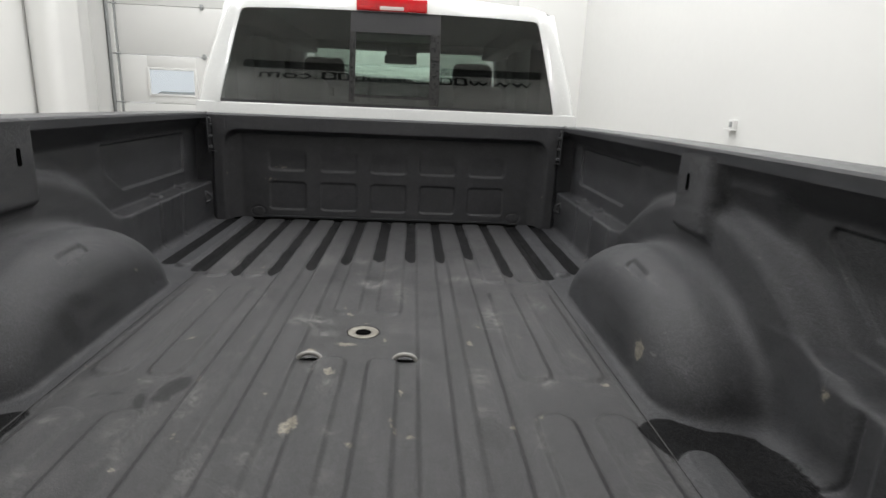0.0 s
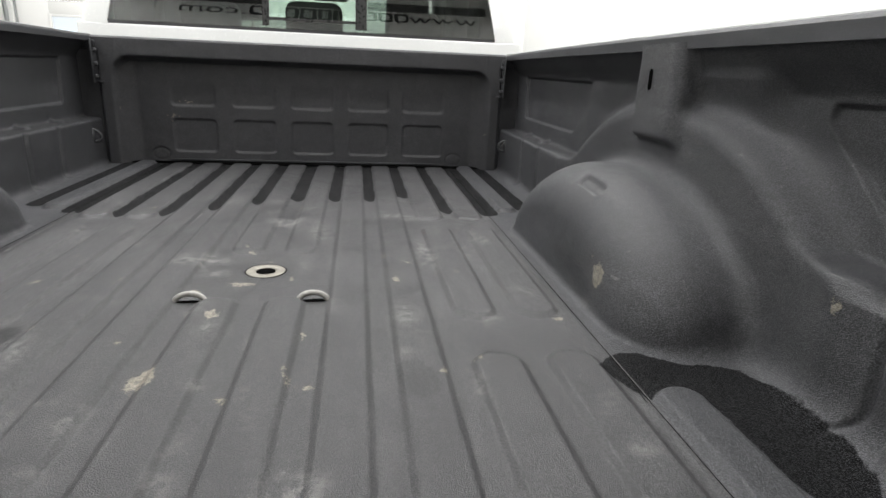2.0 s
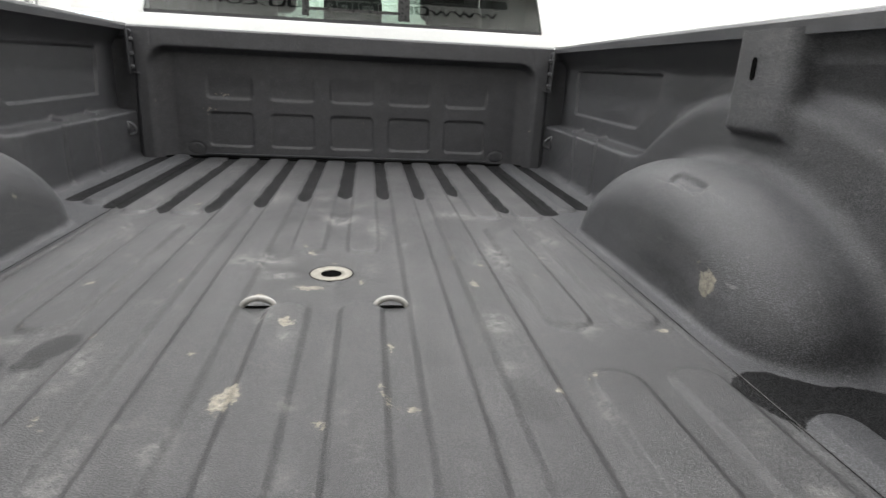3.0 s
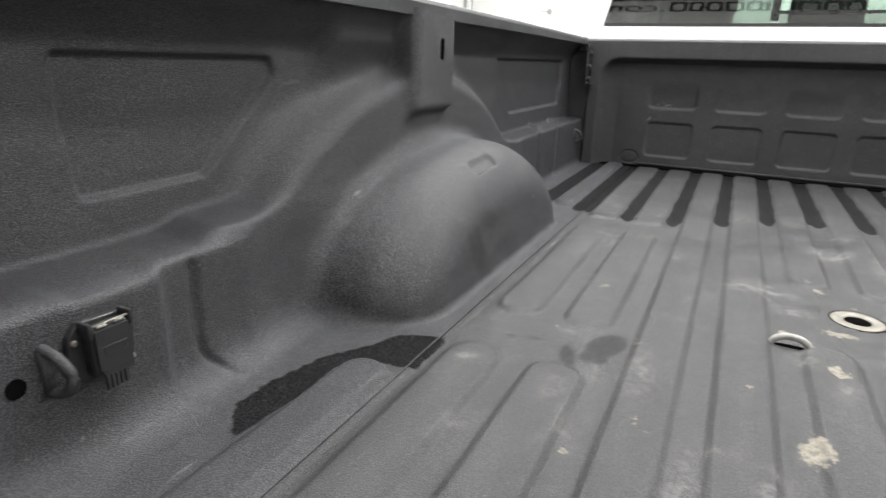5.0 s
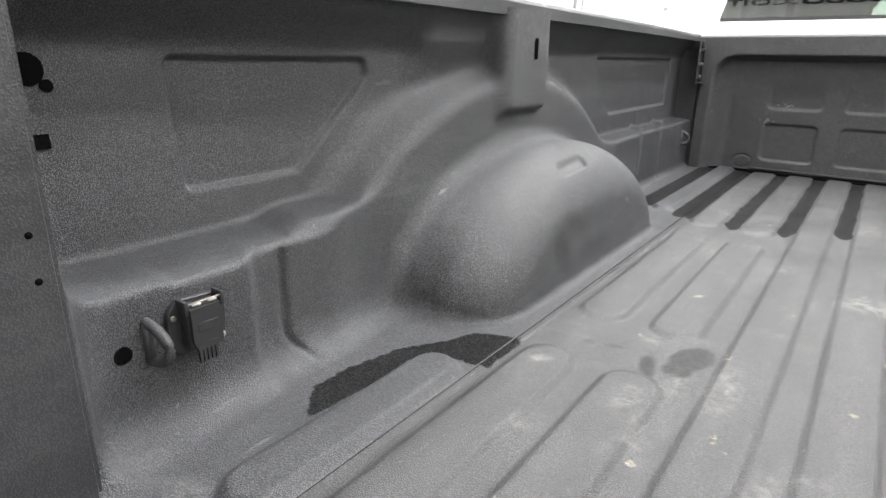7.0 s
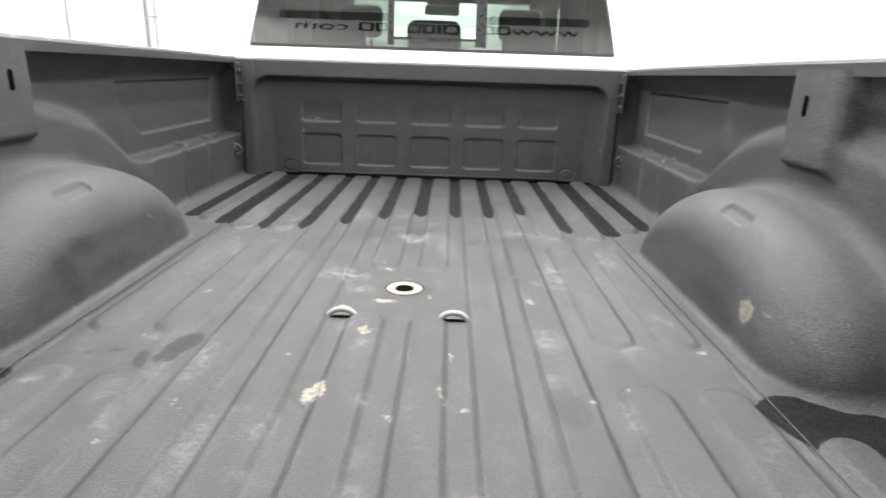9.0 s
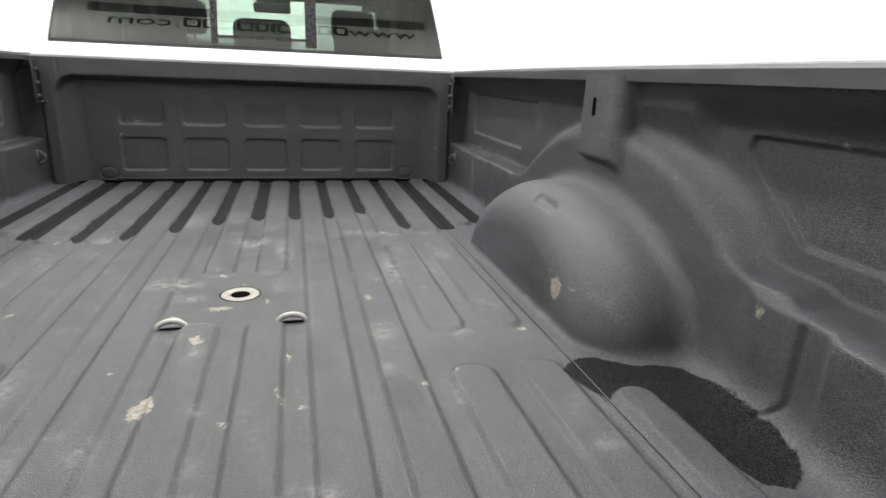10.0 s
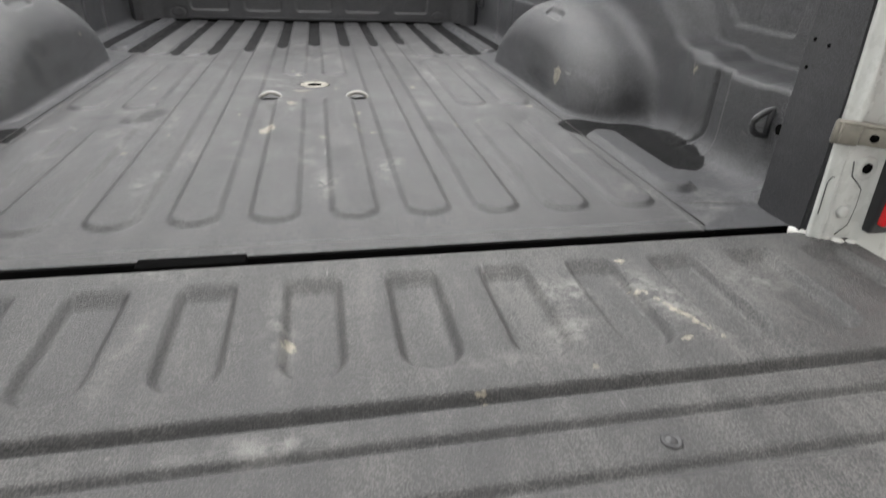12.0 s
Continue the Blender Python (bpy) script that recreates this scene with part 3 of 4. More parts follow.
def bed_side(s, dark, chips):
    V, Q = pressed_side()
    V = V.copy()
    clean = np.where(V[:, 2] < 0.05, inside(dark, V[:, 0], V[:, 1]), -1.0)
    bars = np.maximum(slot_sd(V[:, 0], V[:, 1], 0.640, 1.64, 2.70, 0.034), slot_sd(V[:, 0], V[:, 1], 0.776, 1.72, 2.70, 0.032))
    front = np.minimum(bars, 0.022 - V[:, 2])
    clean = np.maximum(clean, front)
    chip, smear = np.full(len(V), -1.0), np.full(len(V), -1.0)
    for y, z, ry, rz, lo, hi in chips:
        ok = (V[:, 0] > lo) & (V[:, 0] < hi)
        chip = np.maximum(chip, np.where(ok, blob(V[:, 1], V[:, 2], y, z, ry, rz), -1))
    low = V[:, 2] < 0.02
    for b in ((0.70, 0.12, 0.05, 0.035, 20), (0.73, 0.17, 0.04, 0.03, 0), (0.66, 0.075, 0.03, 0.02, 0), (0.70, 0.88, 0.03, 0.05, 0)):
        smear = np.maximum(smear, np.where(low, blob(V[:, 0], V[:, 1], *b), -1) - (0.0 if s > 0 else 0.012))
    V[:, 0] *= s
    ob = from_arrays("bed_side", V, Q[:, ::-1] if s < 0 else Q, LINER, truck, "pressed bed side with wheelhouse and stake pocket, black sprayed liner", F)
    stain = np.zeros(len(V))
    for y, z, ry, rz, turn in ((0.93, 0.075, 0.028, 0.060, 25), (0.985, 0.12, 0.05, 0.018, -20), (1.08, 0.045, 0.07, 0.018, 0)) if s < 0 else ((1.02, 0.05, 0.09, 0.02, 0), (0.93, 0.03, 0.05, 0.02, 0)):
        stain = np.maximum(stain, np.where(V[:, 0] * s < 0.72, 0.55 * sstep(-0.012, 0.010, blob(V[:, 1], V[:, 2], y, z, ry, rz, turn)), 0))
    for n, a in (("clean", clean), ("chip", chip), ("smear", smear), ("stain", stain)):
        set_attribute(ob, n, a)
    return ob


bed_floor()
bed_side(-1, DARK_LEFT, ((1.283, 0.110, 0.005, 0.006, 0.6, 0.75),))
bed_side(1, DARK_RIGHT, ((0.862, 0.074, 0.024, 0.021, 0.6, 0.80), (0.905, 0.098, 0.006, 0.006, 0.6, 0.8),
                                               (0.487, 0.164, 0.008, 0.010, 0.82, 0.95), (0.495, 0.428, 0.005, 0.006, 0.85, 1.0)))


def bulkhead():
    """Front wall of the bed: frame, recess with rounded corners, two rows of pressed pads."""
    xs, zs = np.linspace(-0.985, 0.985, 450), np.linspace(-0.012, 0.523, 150)
    X, Z = np.meshgrid(xs, zs, indexing="ij")
    cx, cz, r = 0.815, 0.447, 0.085
    dx, dz = np.maximum(np.abs(X) - (cx - r), 0), np.maximum(Z - (cz - r), 0)
    sd = r - np.sqrt(dx * dx + dz * dz)
    Y = 2.528 + 0.062 * sstep(-0.004, 0.022, sd) * sstep(-0.02, 0.085, cx - np.abs(X))
    Y += 0.003 * np.exp(-((np.abs(X) - 0.79) / 0.003) ** 2) * (Z > 0.45)
    Y += 0.018 * sstep(0.856, 0.866, np.abs(X)) * sstep(0.475, 0.465, Z)
    for c in (-0.51, -0.252, 0.004, 0.256, 0.51):
        w = 0.092
        low = np.minimum(w - np.abs(X - c), np.minimum(Z - 0.046, 0.188 - Z))
        qx, qz = np.maximum(np.abs(X - c) - (w - 0.02), 0), np.maximum(np.abs(Z - 0.117) - 0.051, 0)
        low = 0.02 - np.sqrt(qx * qx + qz * qz)
        Y += 0.006 * sstep(-0.006, 0.006, low)
        qz = np.maximum(0.268 - Z, 0)
        up = 0.02 - np.sqrt(qx * qx + qz * qz)
        Y += 0.007 * sstep(-0.008, 0.008, up) * sstep(0.36, 0.285, Z)
    for s in (-1, 1):
        ring = np.sqrt(((X - s * 0.662) / 1.35) ** 2 + (Z - 0.034) ** 2)
        Y += 0.004 * np.exp(-((ring - 0.026) / 0.003) ** 2)
    Y += 0.03 * sstep(0.514, 0.524, Z) ** 2
    V = np.stack([X.ravel(), Y.ravel(), Z.ravel()], 1)
    ob = from_arrays("bulkhead", V, grid_faces(*X.shape), LINER_FRONT, truck, "front bed wall with pressed pads", F)
    chip = np.full(X.size, -1.0)
    for b in ((-0.55, 0.262, 0.03, 0.006, 0), (-0.575, 0.205, 0.02, 0.004, 0), (-0.60, 0.20, 0.006, 0.012, 0), (0.045, 0.165, 0.01, 0.008, 0),
              (0.80, 0.16, 0.006, 0.008, 0), (-0.80, 0.23, 0.005, 0.012, 0)):
        chip = np.maximum(chip, blob(V[:, 0], V[:, 2], *b) * 0.5 - 0.004)
    set_attribute(ob, "chip", chip)
    set_attribute(ob, "clean", np.full(X.size, -1.0))
    set_attribute(ob, "smear", np.full(X.size, -1.0))
    bm = box(bmesh.new(), (-0.985, 2.545, 0.505), (0.985, 2.60, 0.522), 0.004)
    part("bulkhead_cap", bm, RAIL_PLASTIC, ob)
    bm = box(bmesh.new(), (-0.62, 2.578, 0.006), (0.62, 2.596, 0.013), 0.002)
    part("base_strip", bm, LINER_PLAIN, ob)
    # black strip: shade at the bulkhead's foot, put in as colour
    bm = box(bmesh.new(), (-0.80, 2.560, -0.006), (0.80, 2.592, 0.0015))
    part("base_gap_shade", bm, HOLE_SHADE, ob)
    return ob


bulkhead()

for s in (-1, 1):
    # rail cap: top and inner lip
    prof = [(0.877, 0.486), (0.8765, 0.515), (0.880, 0.522), (0.888, 0.5255), (0.975, 0.5265), (0.992, 0.522), (0.998, 0.51), (0.998, 0.485), (0.990, 0.485), (0.988, 0.505),
            (0.975, 0.515), (0.892, 0.514), (0.885, 0.508), (0.884, 0.486)]
    bm = bmesh.new()
    rings = []
    for i in range(26):
        y = 0.02 + 2.515 * i / 25
        rise = 1 - (y / 2.5) ** 2
        rings.append([bm.verts.new((s * x, y, z + rise * (0.0275 if z > 0.5 else 0.016) + (0.013 if z < 0.5 else 0.0))) for x, z in prof])
    for p, q in zip(rings, rings[1:]):
        for k in range(len(prof)):
            bm.faces.new((p[k], p[(k + 1) % len(prof)], q[(k + 1) % len(prof)], q[k]))
    bm.faces.new(rings[0]), bm.faces.new(rings[-1])
    bmesh.ops.recalc_face_normals(bm, faces=bm.faces)
    part("rail_cap", bm, RAIL_PLASTIC, truck, "black plastic bed rail cap", F, angle=25)
    # outer bed side panel
    bm = bmesh.new()
    prof = [(1.000, 0.500), (1.012, 0.44), (1.020, 0.2), (1.012, -0.1), (1.0, -0.30), (0.992, -0.32), (0.986, -0.32), (0.982, 0.35), (0.986, 0.500)]
    prism(bm, prof, 2.56, Matrix(((s, 0, 0, 0), (0, 0, 1, 0.0), (0, 1, 0, 0), (0, 0, 0, 1))))
    bmesh.ops.recalc_face_normals(bm, faces=bm.faces)
    part("outer_panel", bm, WHITE_PAINT, truck, z=F, angle=30)
    # pillar cover
    bm = bmesh.new()
    outline = [(-0.004, -0.012), (0.112, -0.012), (0.118, 0.475), (0.113, 0.505), (0.10, 0.522), (0.060, 0.526), (0.036, 0.515), (0.022, 0.485), (0.010, 0.36), (-0.002, 0.20)]
    prism(bm, outline, 0.10, Matrix(((0, 0, s, s * 0.785), (1, 0, 0, 0), (0, 1, 0, 0), (0, 0, 0, 1))))
    bmesh.ops.recalc_face_normals(bm, faces=bm.faces)
    bmesh.ops.bevel(bm, geom=[e for e in bm.edges if all(abs(abs(v.co.x) - 0.785) < 1e-4 for v in e.verts)], offset=0.006, segments=3, affect="EDGES")
    pillar = part("pillar_cover", bm, LINER_PLAIN, truck, z=F, angle=35)
    for y, z in ((0.055, 0.42), (0.096, 0.285), (0.066, 0.280), (0.096, 0.243)):
        bm = lathe(bmesh.new(), ((0.0032, 0), (0.0032, 0.0005)), pose(s * 0.7848, y, z, 0, -90 * s, 0), 12)
        part("screw_hole", bm, HOLE_SHADE, pillar)
    # jamb: lofted sheet metal, a return, a channel, a bead and a flat panel
    plan = [(0.7950, 0.030), (0.7930, -0.004), (0.7890, -0.0095), (0.7880, -0.0135), (0.7890, -0.0165), (0.7920, -0.0175), (0.7970, -0.0215), (0.7975, -0.0290), (0.7995, -0.0325),
            (0.8030, -0.0330), (0.8060, -0.0295), (0.8100, -0.0265), (0.8300, -0.0265), (0.8560, -0.0280), (0.8620, -0.0300), (0.8660, -0.0350), (0.8720, -0.0370), (0.9100, -0.0370), (0.9980, -0.0370), (0.9980, 0.03)]
    bm = bmesh.new()
    rings = []
    for i in range(41):
        z = -0.045 + 0.555 * i / 40
        swell = math.exp(-((z - 0.215) / 0.022) ** 2)
        ring = []
        for k, (x, y) in enumerate(plan):
            if 7 <= k <= 10:
                x += (0.010 if k >= 9 else -0.002) * swell
                y += 0.006 * sstep(0.20, 0.14, z) + 0.004 * sstep(0.26, 0.34, z)
            ring.append(bm.verts.new((s * x, y + (0.065 * z if y < 0.02 else 0.0) + 0.012 * sstep(0.46, 0.51, z), z)))
        rings.append(ring)
    for p, q in zip(rings, rings[1:]):
        for k in range(len(plan)):
            bm.faces.new((p[k], p[(k + 1) % len(plan)], q[(k + 1) % len(plan)], q[k]))
    bm.faces.new(rings[0]), bm.faces.new(rings[-1])
    bmesh.ops.recalc_face_normals(bm, faces=bm.faces)
    jamb = part("jamb", bm, JAMB_PAINT, truck, "white painted tailgate jamb", F, angle=60)
    for pts in ([(0.818, 0.124), (0.823, 0.100), (0.838, 0.088), (0.848, 0.078), (0.849, 0.050), (0.845, 0.018), (0.826, 0.002)], ):
        bm = tube(bmesh.new(), [(s * x, -0.0270 + 0.065 * z, z) for x, z in pts], 0.0011, 6)
        part("panel_seam", bm, SEAM, jamb)
    bm = tube(bmesh.new(), [(s * x, y, z) for x, y, z in ((0.7915, -0.0155, 0.035), (0.7915, -0.0115, 0.088), (0.7945, -0.0135, 0.097), (0.797, -0.0165, 0.098))], 0.0010, 6)
    part("panel_seam", bm, SEAM, jamb)
    for z in (-0.012, 0.225, 0.30):
        bm = lathe(bmesh.new(), ((0.0042, 0), (0.0042, 0.002), (0.002, 0.004)), pose(s * 0.866, -0.0345 + 0.065 * z, z, 90), 10)
        part("weld_spot", bm, JAMB_PAINT, jamb)
    # striker: a folded bracket set obliquely across the bead
    out = pose(0.808, -0.026, 0.168, 0, 0, -38)
    bm = box(bmesh.new(), (-0.040, -0.010, -0.017), (-0.004, 0.004, 0.017), 0.003, 2, out)
    box(bm, (-0.006, -0.0055, -0.015), (0.036, 0.006, 0.015), 0.002, 2, out)
    box(bm, (-0.034, -0.014, -0.016), (-0.029, -0.006, 0.016), 0.002, 2, out)
    box(bm, (-0.038, -0.012, 0.013), (0.034, 0.006, 0.0185), 0.002, 2, out)
    if s < 0:
        bmesh.ops.scale(bm, vec=(-1, 1, 1), verts=bm.verts)
        bmesh.ops.reverse_faces(bm, faces=bm.faces)
    striker = part("striker", bm, DULL_STEEL, jamb, "dull nickel striker bracket")
    bm = lathe(bmesh.new(), ((0.0062, 0), (0.0062, 0.0012)), out @ pose(0.014, -0.0052, -0.002, 90), 14)
    if s < 0:
        bmesh.ops.scale(bm, vec=(-1, 1, 1), verts=bm.verts)
        bmesh.ops.reverse_faces(bm, faces=bm.faces)
    part("striker_hole", bm, HOLE_SHADE, striker)
    bm = lathe(bmesh.new(), ((0.020, 0), (0.020, 0.003), (0.015, 0.007), (0.0095, 0.004)), pose(s * 0.845, -0.017, 0.112, 90), 20)
    grommet = part("grommet", bm, JAMB_PAINT, jamb)
    bm = lathe(bmesh.new(), ((0.0085, 0), (0.0085, 0.002)), pose(s * 0.845, -0.0205, 0.112, 90), 14)
    part("grommet_hole", bm, HOLE_SHADE, grommet)
    bm = lathe(bmesh.new(), ((0.011, 0), (0.011, 0.006), (0.007, 0.008)), pose(s * 0.825, -0.023, 0.042, 90), 6)
    part("bolt", bm, JAMB_PAINT, jamb)
    # sealed hinge at the sill corner
    bm = bmesh.new()
    tube(bm, [(s * 0.782, 0.018, -0.012), (s * 0.797, -0.002, -0.006), (s * 0.815, -0.022, -0.012), (s * 0.84, -0.034, -0.020)], 0.009, 10)
    box(bm, (min(s * 0.80, s * 0.85), -0.045, -0.035), (max(s * 0.80, s * 0.85), -0.02, -0.012), 0.006)
    for x, y, r in ((0.792, 0.0, 0.010), (0.802, -0.012, 0.012), (0.815, -0.022, 0.011), (0.829, -0.032, 0.013), (0.846, -0.040, 0.011)):
        lathe(bm, [(r * math.sin(radians(a)) + 0.0003, -0.7 * r * math.cos(radians(a))) for a in range(0, 181, 30)], pose(s * x, y, -0.010, 12, 20, x * 4000), 12)
    part("hinge", bm, SEALANT, jamb, "lumpy white seam sealer round the hinge")
    # tail lamp
    bm = box(bmesh.new(), (0.866, -0.050, 0.010), (0.998, 0.02, 0.37), 0.005, 3)
    if s < 0:
        bmesh.ops.scale(bm, vec=(-1, 1, 1), verts=bm.verts)
        bmesh.ops.reverse_faces(bm, faces=bm.faces)
    lamp = part("tail_lamp", bm, BLACK_PLASTIC, truck, "red tail lamp in a black bezel", F)
    bm = box(bmesh.new(), (0.8725, -0.062, 0.026), (0.992, -0.02, 0.355), 0.006, 3)
    box(bm, (0.90, -0.068, 0.14), (0.996, -0.03, 0.23), 0.012, 3)
    if s < 0:
        bmesh.ops.scale(bm, vec=(-1, 1, 1), verts=bm.verts)
        bmesh.ops.reverse_faces(bm, faces=bm.faces)
    part("lens", bm, RED_LENS, lamp)
    disc = lambda y, z, r: [(y + r * math.cos(2 * math.pi * k / 24), z + r * math.sin(2 * math.pi * k / 24)) for k in range(24)]
    # thin black sheets on the unbroken side paint the dark of its holes
    part("drain_hole", side_patch(disc(0.175, 0.1155, 0.0104), s), HOLE_SHADE, truck, z=F)
    keyhole = part("keyhole", side_patch(disc(0.176, 0.414, 0.0175), s), HOLE_SHADE, truck, z=F)
    part("key_slot", side_patch(disc(0.193, 0.3965, 0.0068), s), HOLE_SHADE, keyhole)
    part("square_hole", side_patch([(0.178 + y, 0.338 + z) for y, z in rounded(0.016, 0.016, 0.001, 2)], s), HOLE_SHADE, truck, z=F)
    part("stake_slot", side_patch([(1.124 + y, 0.449 + z) for y, z in rounded(0.016, 0.046, 0.0078, 6)], s, 0.0012), HOLE_SHADE, truck, z=F)
    # D-ring tie-downs, rear and front
    for y, z, w in ((0.205, 0.121, 0.846), (2.44, 0.125, 0.878)):
        loop = []
        for i in range(13):
            a = radians(-90 + 180 * i / 12)
            out = math.cos(a)
            loop.append((s * (w - 0.002 - 0.028 * out), y + 0.008 * out, z - 0.007 * out + 0.0235 * math.sin(a)))
        loop = [(s * (w + 0.012), y, z - 0.0235)] + loop + [(s * (w + 0.012), y, z + 0.0235)]
        bm = tube(bmesh.new(), loop, 0.0062, 12)
        tube(bm, [(s * (w - 0.003), y, z - 0.024), (s * (w - 0.003), y, z + 0.024)], 0.0062, 10)
        part("tie_down_ring", bm, LINER_PLAIN, truck, "coated D-ring tie-down", F)
    # corner bracket by the front wall
    bm = box(bmesh.new(), (0.862, 2.485, 0.335), (0.868, 2.575, 0.505), 0.002)
    box(bm, (0.840, 2.506, 0.335), (0.866, 2.575, 0.341), 0.002)
    for z in (0.36, 0.41, 0.465):
        lathe(bm, ((0.010, 0), (0.010, 0.008), (0.006, 0.014)), pose(0.862, 2.505, z, 0, -90, 0), 6)
    box(bm, (0.852, 2.498, 0.475), (0.862, 2.512, 0.50), 0.003)
    if s < 0:
        bmesh.ops.scale(bm, vec=(-1, 1, 1), verts=bm.verts)
        bmesh.ops.reverse_faces(bm, faces=bm.faces)
    part("corner_bracket", bm, LINER_PLAIN, truck, "bolted corner bracket", F)

for s in (-1, 1):
    bm = bmesh.new()
    tube(bm, [(s * 0.6383, REAR + 0.01 + 0.16 * i, -0.0048 + 0.0006 * math.sin(i * 2.1)) for i in range(11)], 0.0013, 8)
    part("floor_seam", bm, SEAM, truck, z=F)
    bm = tube(bmesh.new(), [(s * (0.640 + 0.04 * i), 0.137 - 0.006 * i, -0.0042 + 0.0003 * (i % 2)) for i in range(5)], 0.0013, 8)
    part("sill_seam", bm, SEAM, truck, z=F)
    bm = box(bmesh.new(), (min(s * 0.6350, s * 0.6360), REAR + 0.01, -0.01), (max(s * 0.6350, s * 0.6360), 2.55, -0.0025))
    part("seam_gap", bm, HOLE_SHADE, truck, z=F)

# ---- ball socket and safety chain loops in the floor ----
bm = lathe(bmesh.new(), ((0.0440, -0.014), (0.0440, -0.0035), (0.0425, -0.0022), (0.038, -0.0018), (0.026, -0.0018), (0.022, -0.004), (0.021, -0.012), (0.001, -0.012)), pose(0, 1.130, 0, 0), 40)
socket = part("ball_socket", bm, STEEL, truck, "worn bare steel ball socket plate", F - 0.0050)
bm = lathe(bmesh.new(), ((0.0465, -0.008), (0.0465, -0.0030), (0.0443, -0.0030), (0.0443, -0.008)), pose(0, 1.130, 0, 0), 40)
part("gap_ring", bm, HOLE_SHADE, socket)
bm = lathe(bmesh.new(), ((0.0215, -0.012), (0.0215, -0.0040)), pose(0, 1.130, 0, 0), 24)
part("socket_bore", bm, HOLE_SHADE, socket)
for s in (-1, 1):
    # flat black disc: the dark below the loop painted in, no real depth
    bm = lathe(bmesh.new(), ((0.029, -0.016), (0.029, -0.0066)), pose(s * 0.119, 0.949, 0, 0), 24)
    bmesh.ops.scale(bm, vec=(1, 0.21, 1), space=Matrix.Translation((-s * 0.119, -0.949, 0)), verts=bm.verts)
    well = part("loop_well", bm, HOLE_SHADE, truck, z=F)
    arc = [(s * 0.119 + 0.0285 * math.cos(radians(a)), 0.950 + 0.004 * math.sin(radians(a)), -0.0085 + 0.0165 * math.sin(radians(a))) for a in range(-15, 196, 15)]
    bm = tube(bmesh.new(), arc, 0.0058, 12)
    part("chain_loop", bm, PALE_RING, truck, "pale coated chain loop in the floor", F)


def tailgate():
    """The let-down tailgate: inner skin with short ribs and cross grooves."""
    W = 0.862
    xs, ys = np.linspace(-W, W, 460), np.linspace(-0.585, 0.0140, 232)
    X, Y = np.meshgrid(xs, ys, indexing="ij")
    rec = np.full(X.shape, -1.0)
    for i in range(-6, 7):
        rec = np.maximum(rec, slot_sd(X, Y, i * 0.1305 - 0.003, -0.246, 0.30, 0.0335))
    Z = -0.014 * sstep(-0.006, 0.008, rec) * sstep(-0.036, -0.070, Y)
    for y, w, d in ((-0.299, 0.0060, 0.010), (-0.348, 0.0060, 0.008), (-0.414, 0.0060, 0.007), (-0.49, 0.0060, 0.007)):
        Z -= d * np.exp(-((Y - y) / w) ** 2)
    Z -= 0.004 * sstep(-0.29, -0.30, Y) * sstep(-0.36, -0.345, Y)
    ex, ey = np.maximum(np.abs(X) - (W - 0.05), 0), np.maximum(Y + 0.0245, 0)
    round_sd = 0.052 - np.sqrt(ex * ex + ey * ey)
    rim = np.minimum(np.where(ex > 0, round_sd, 0.05), np.minimum(Y + 0.585, W - np.abs(X) + 0.003))
    Z -= 0.035 * (1 - sstep(-0.004, 0.016, rim)) ** 2 * np.where(Y > -0.5, sstep(0.0, 0.02, ex), 1.0)
    Z -= 0.010 * sstep(-0.008, 0.017, Y) ** 2
    chip, smear = np.full(X.shape, -1.0), np.full(X.shape, -1.0)
    for b in ((0.45, -0.185, 0.006, 0.06, 24), (0.165, -0.30, 0.006, 0.012, 0), (0.436, -0.055, 0.008, 0.008, 0), (-0.03, -0.175, 0.010, 0.012, 0),
              (0.70, -0.36, 0.01, 0.008, 0), (0.1, -0.455, 0.012, 0.006, 0), (0.43, -0.24, 0.006, 0.008, 0), (0.30, -0.27, 0.006, 0.006, 0)):
        chip = np.maximum(chip, blob(X, Y, *b) - 0.002)
    for b in ((0.33, -0.12, 0.05, 0.04, 0), (0.45, -0.15, 0.04, 0.09, 24), (0.30, -0.20, 0.04, 0.03, 0), (-0.04, -0.15, 0.02, 0.1, 0), (-0.2, -0.15, 0.012, 0.09, -12),
              (0.62, -0.12, 0.05, 0.03, 0), (-0.05, -0.33, 0.08, 0.02, 0), (-0.2, -0.01, 0.06, 0.015, 0), (0.2, -0.25, 0.06, 0.015, 0)):
        smear = np.maximum(smear, blob(X, Y, *b))
    V = np.stack([X.ravel(), Y.ravel(), Z.ravel()], 1)
    ob = from_arrays("tailgate", V, grid_faces(*X.shape), LINER_GATE, truck, "let-down tailgate with ribbed sprayed inner face", F - 0.005)
    for n, a in (("clean", np.full(X.size, -1.0)), ("chip", chip.ravel()), ("smear", smear.ravel())):
        set_attribute(ob, n, a)
    bm = box(bmesh.new(), (-0.85, -0.58, -0.075), (0.85, 0.0, -0.042), 0.012, 3)
    part("outer_skin", bm, WHITE_PAINT, ob, "white painted outer skin")
    for x in (0.324, -0.324):
        bm = lathe(bmesh.new(), ((0.0105, 0), (0.0105, 0.002), (0.0088, 0.0035), (0.0068, 0.002), (0.005, 0.002), (0.0038, 0.004), (0.001, 0.004)), pose(x, -0.385, -0.001), 24)
        part("push_plug", bm, BLACK_PLASTIC, ob, "black round push plug")
    return ob


tailgate()


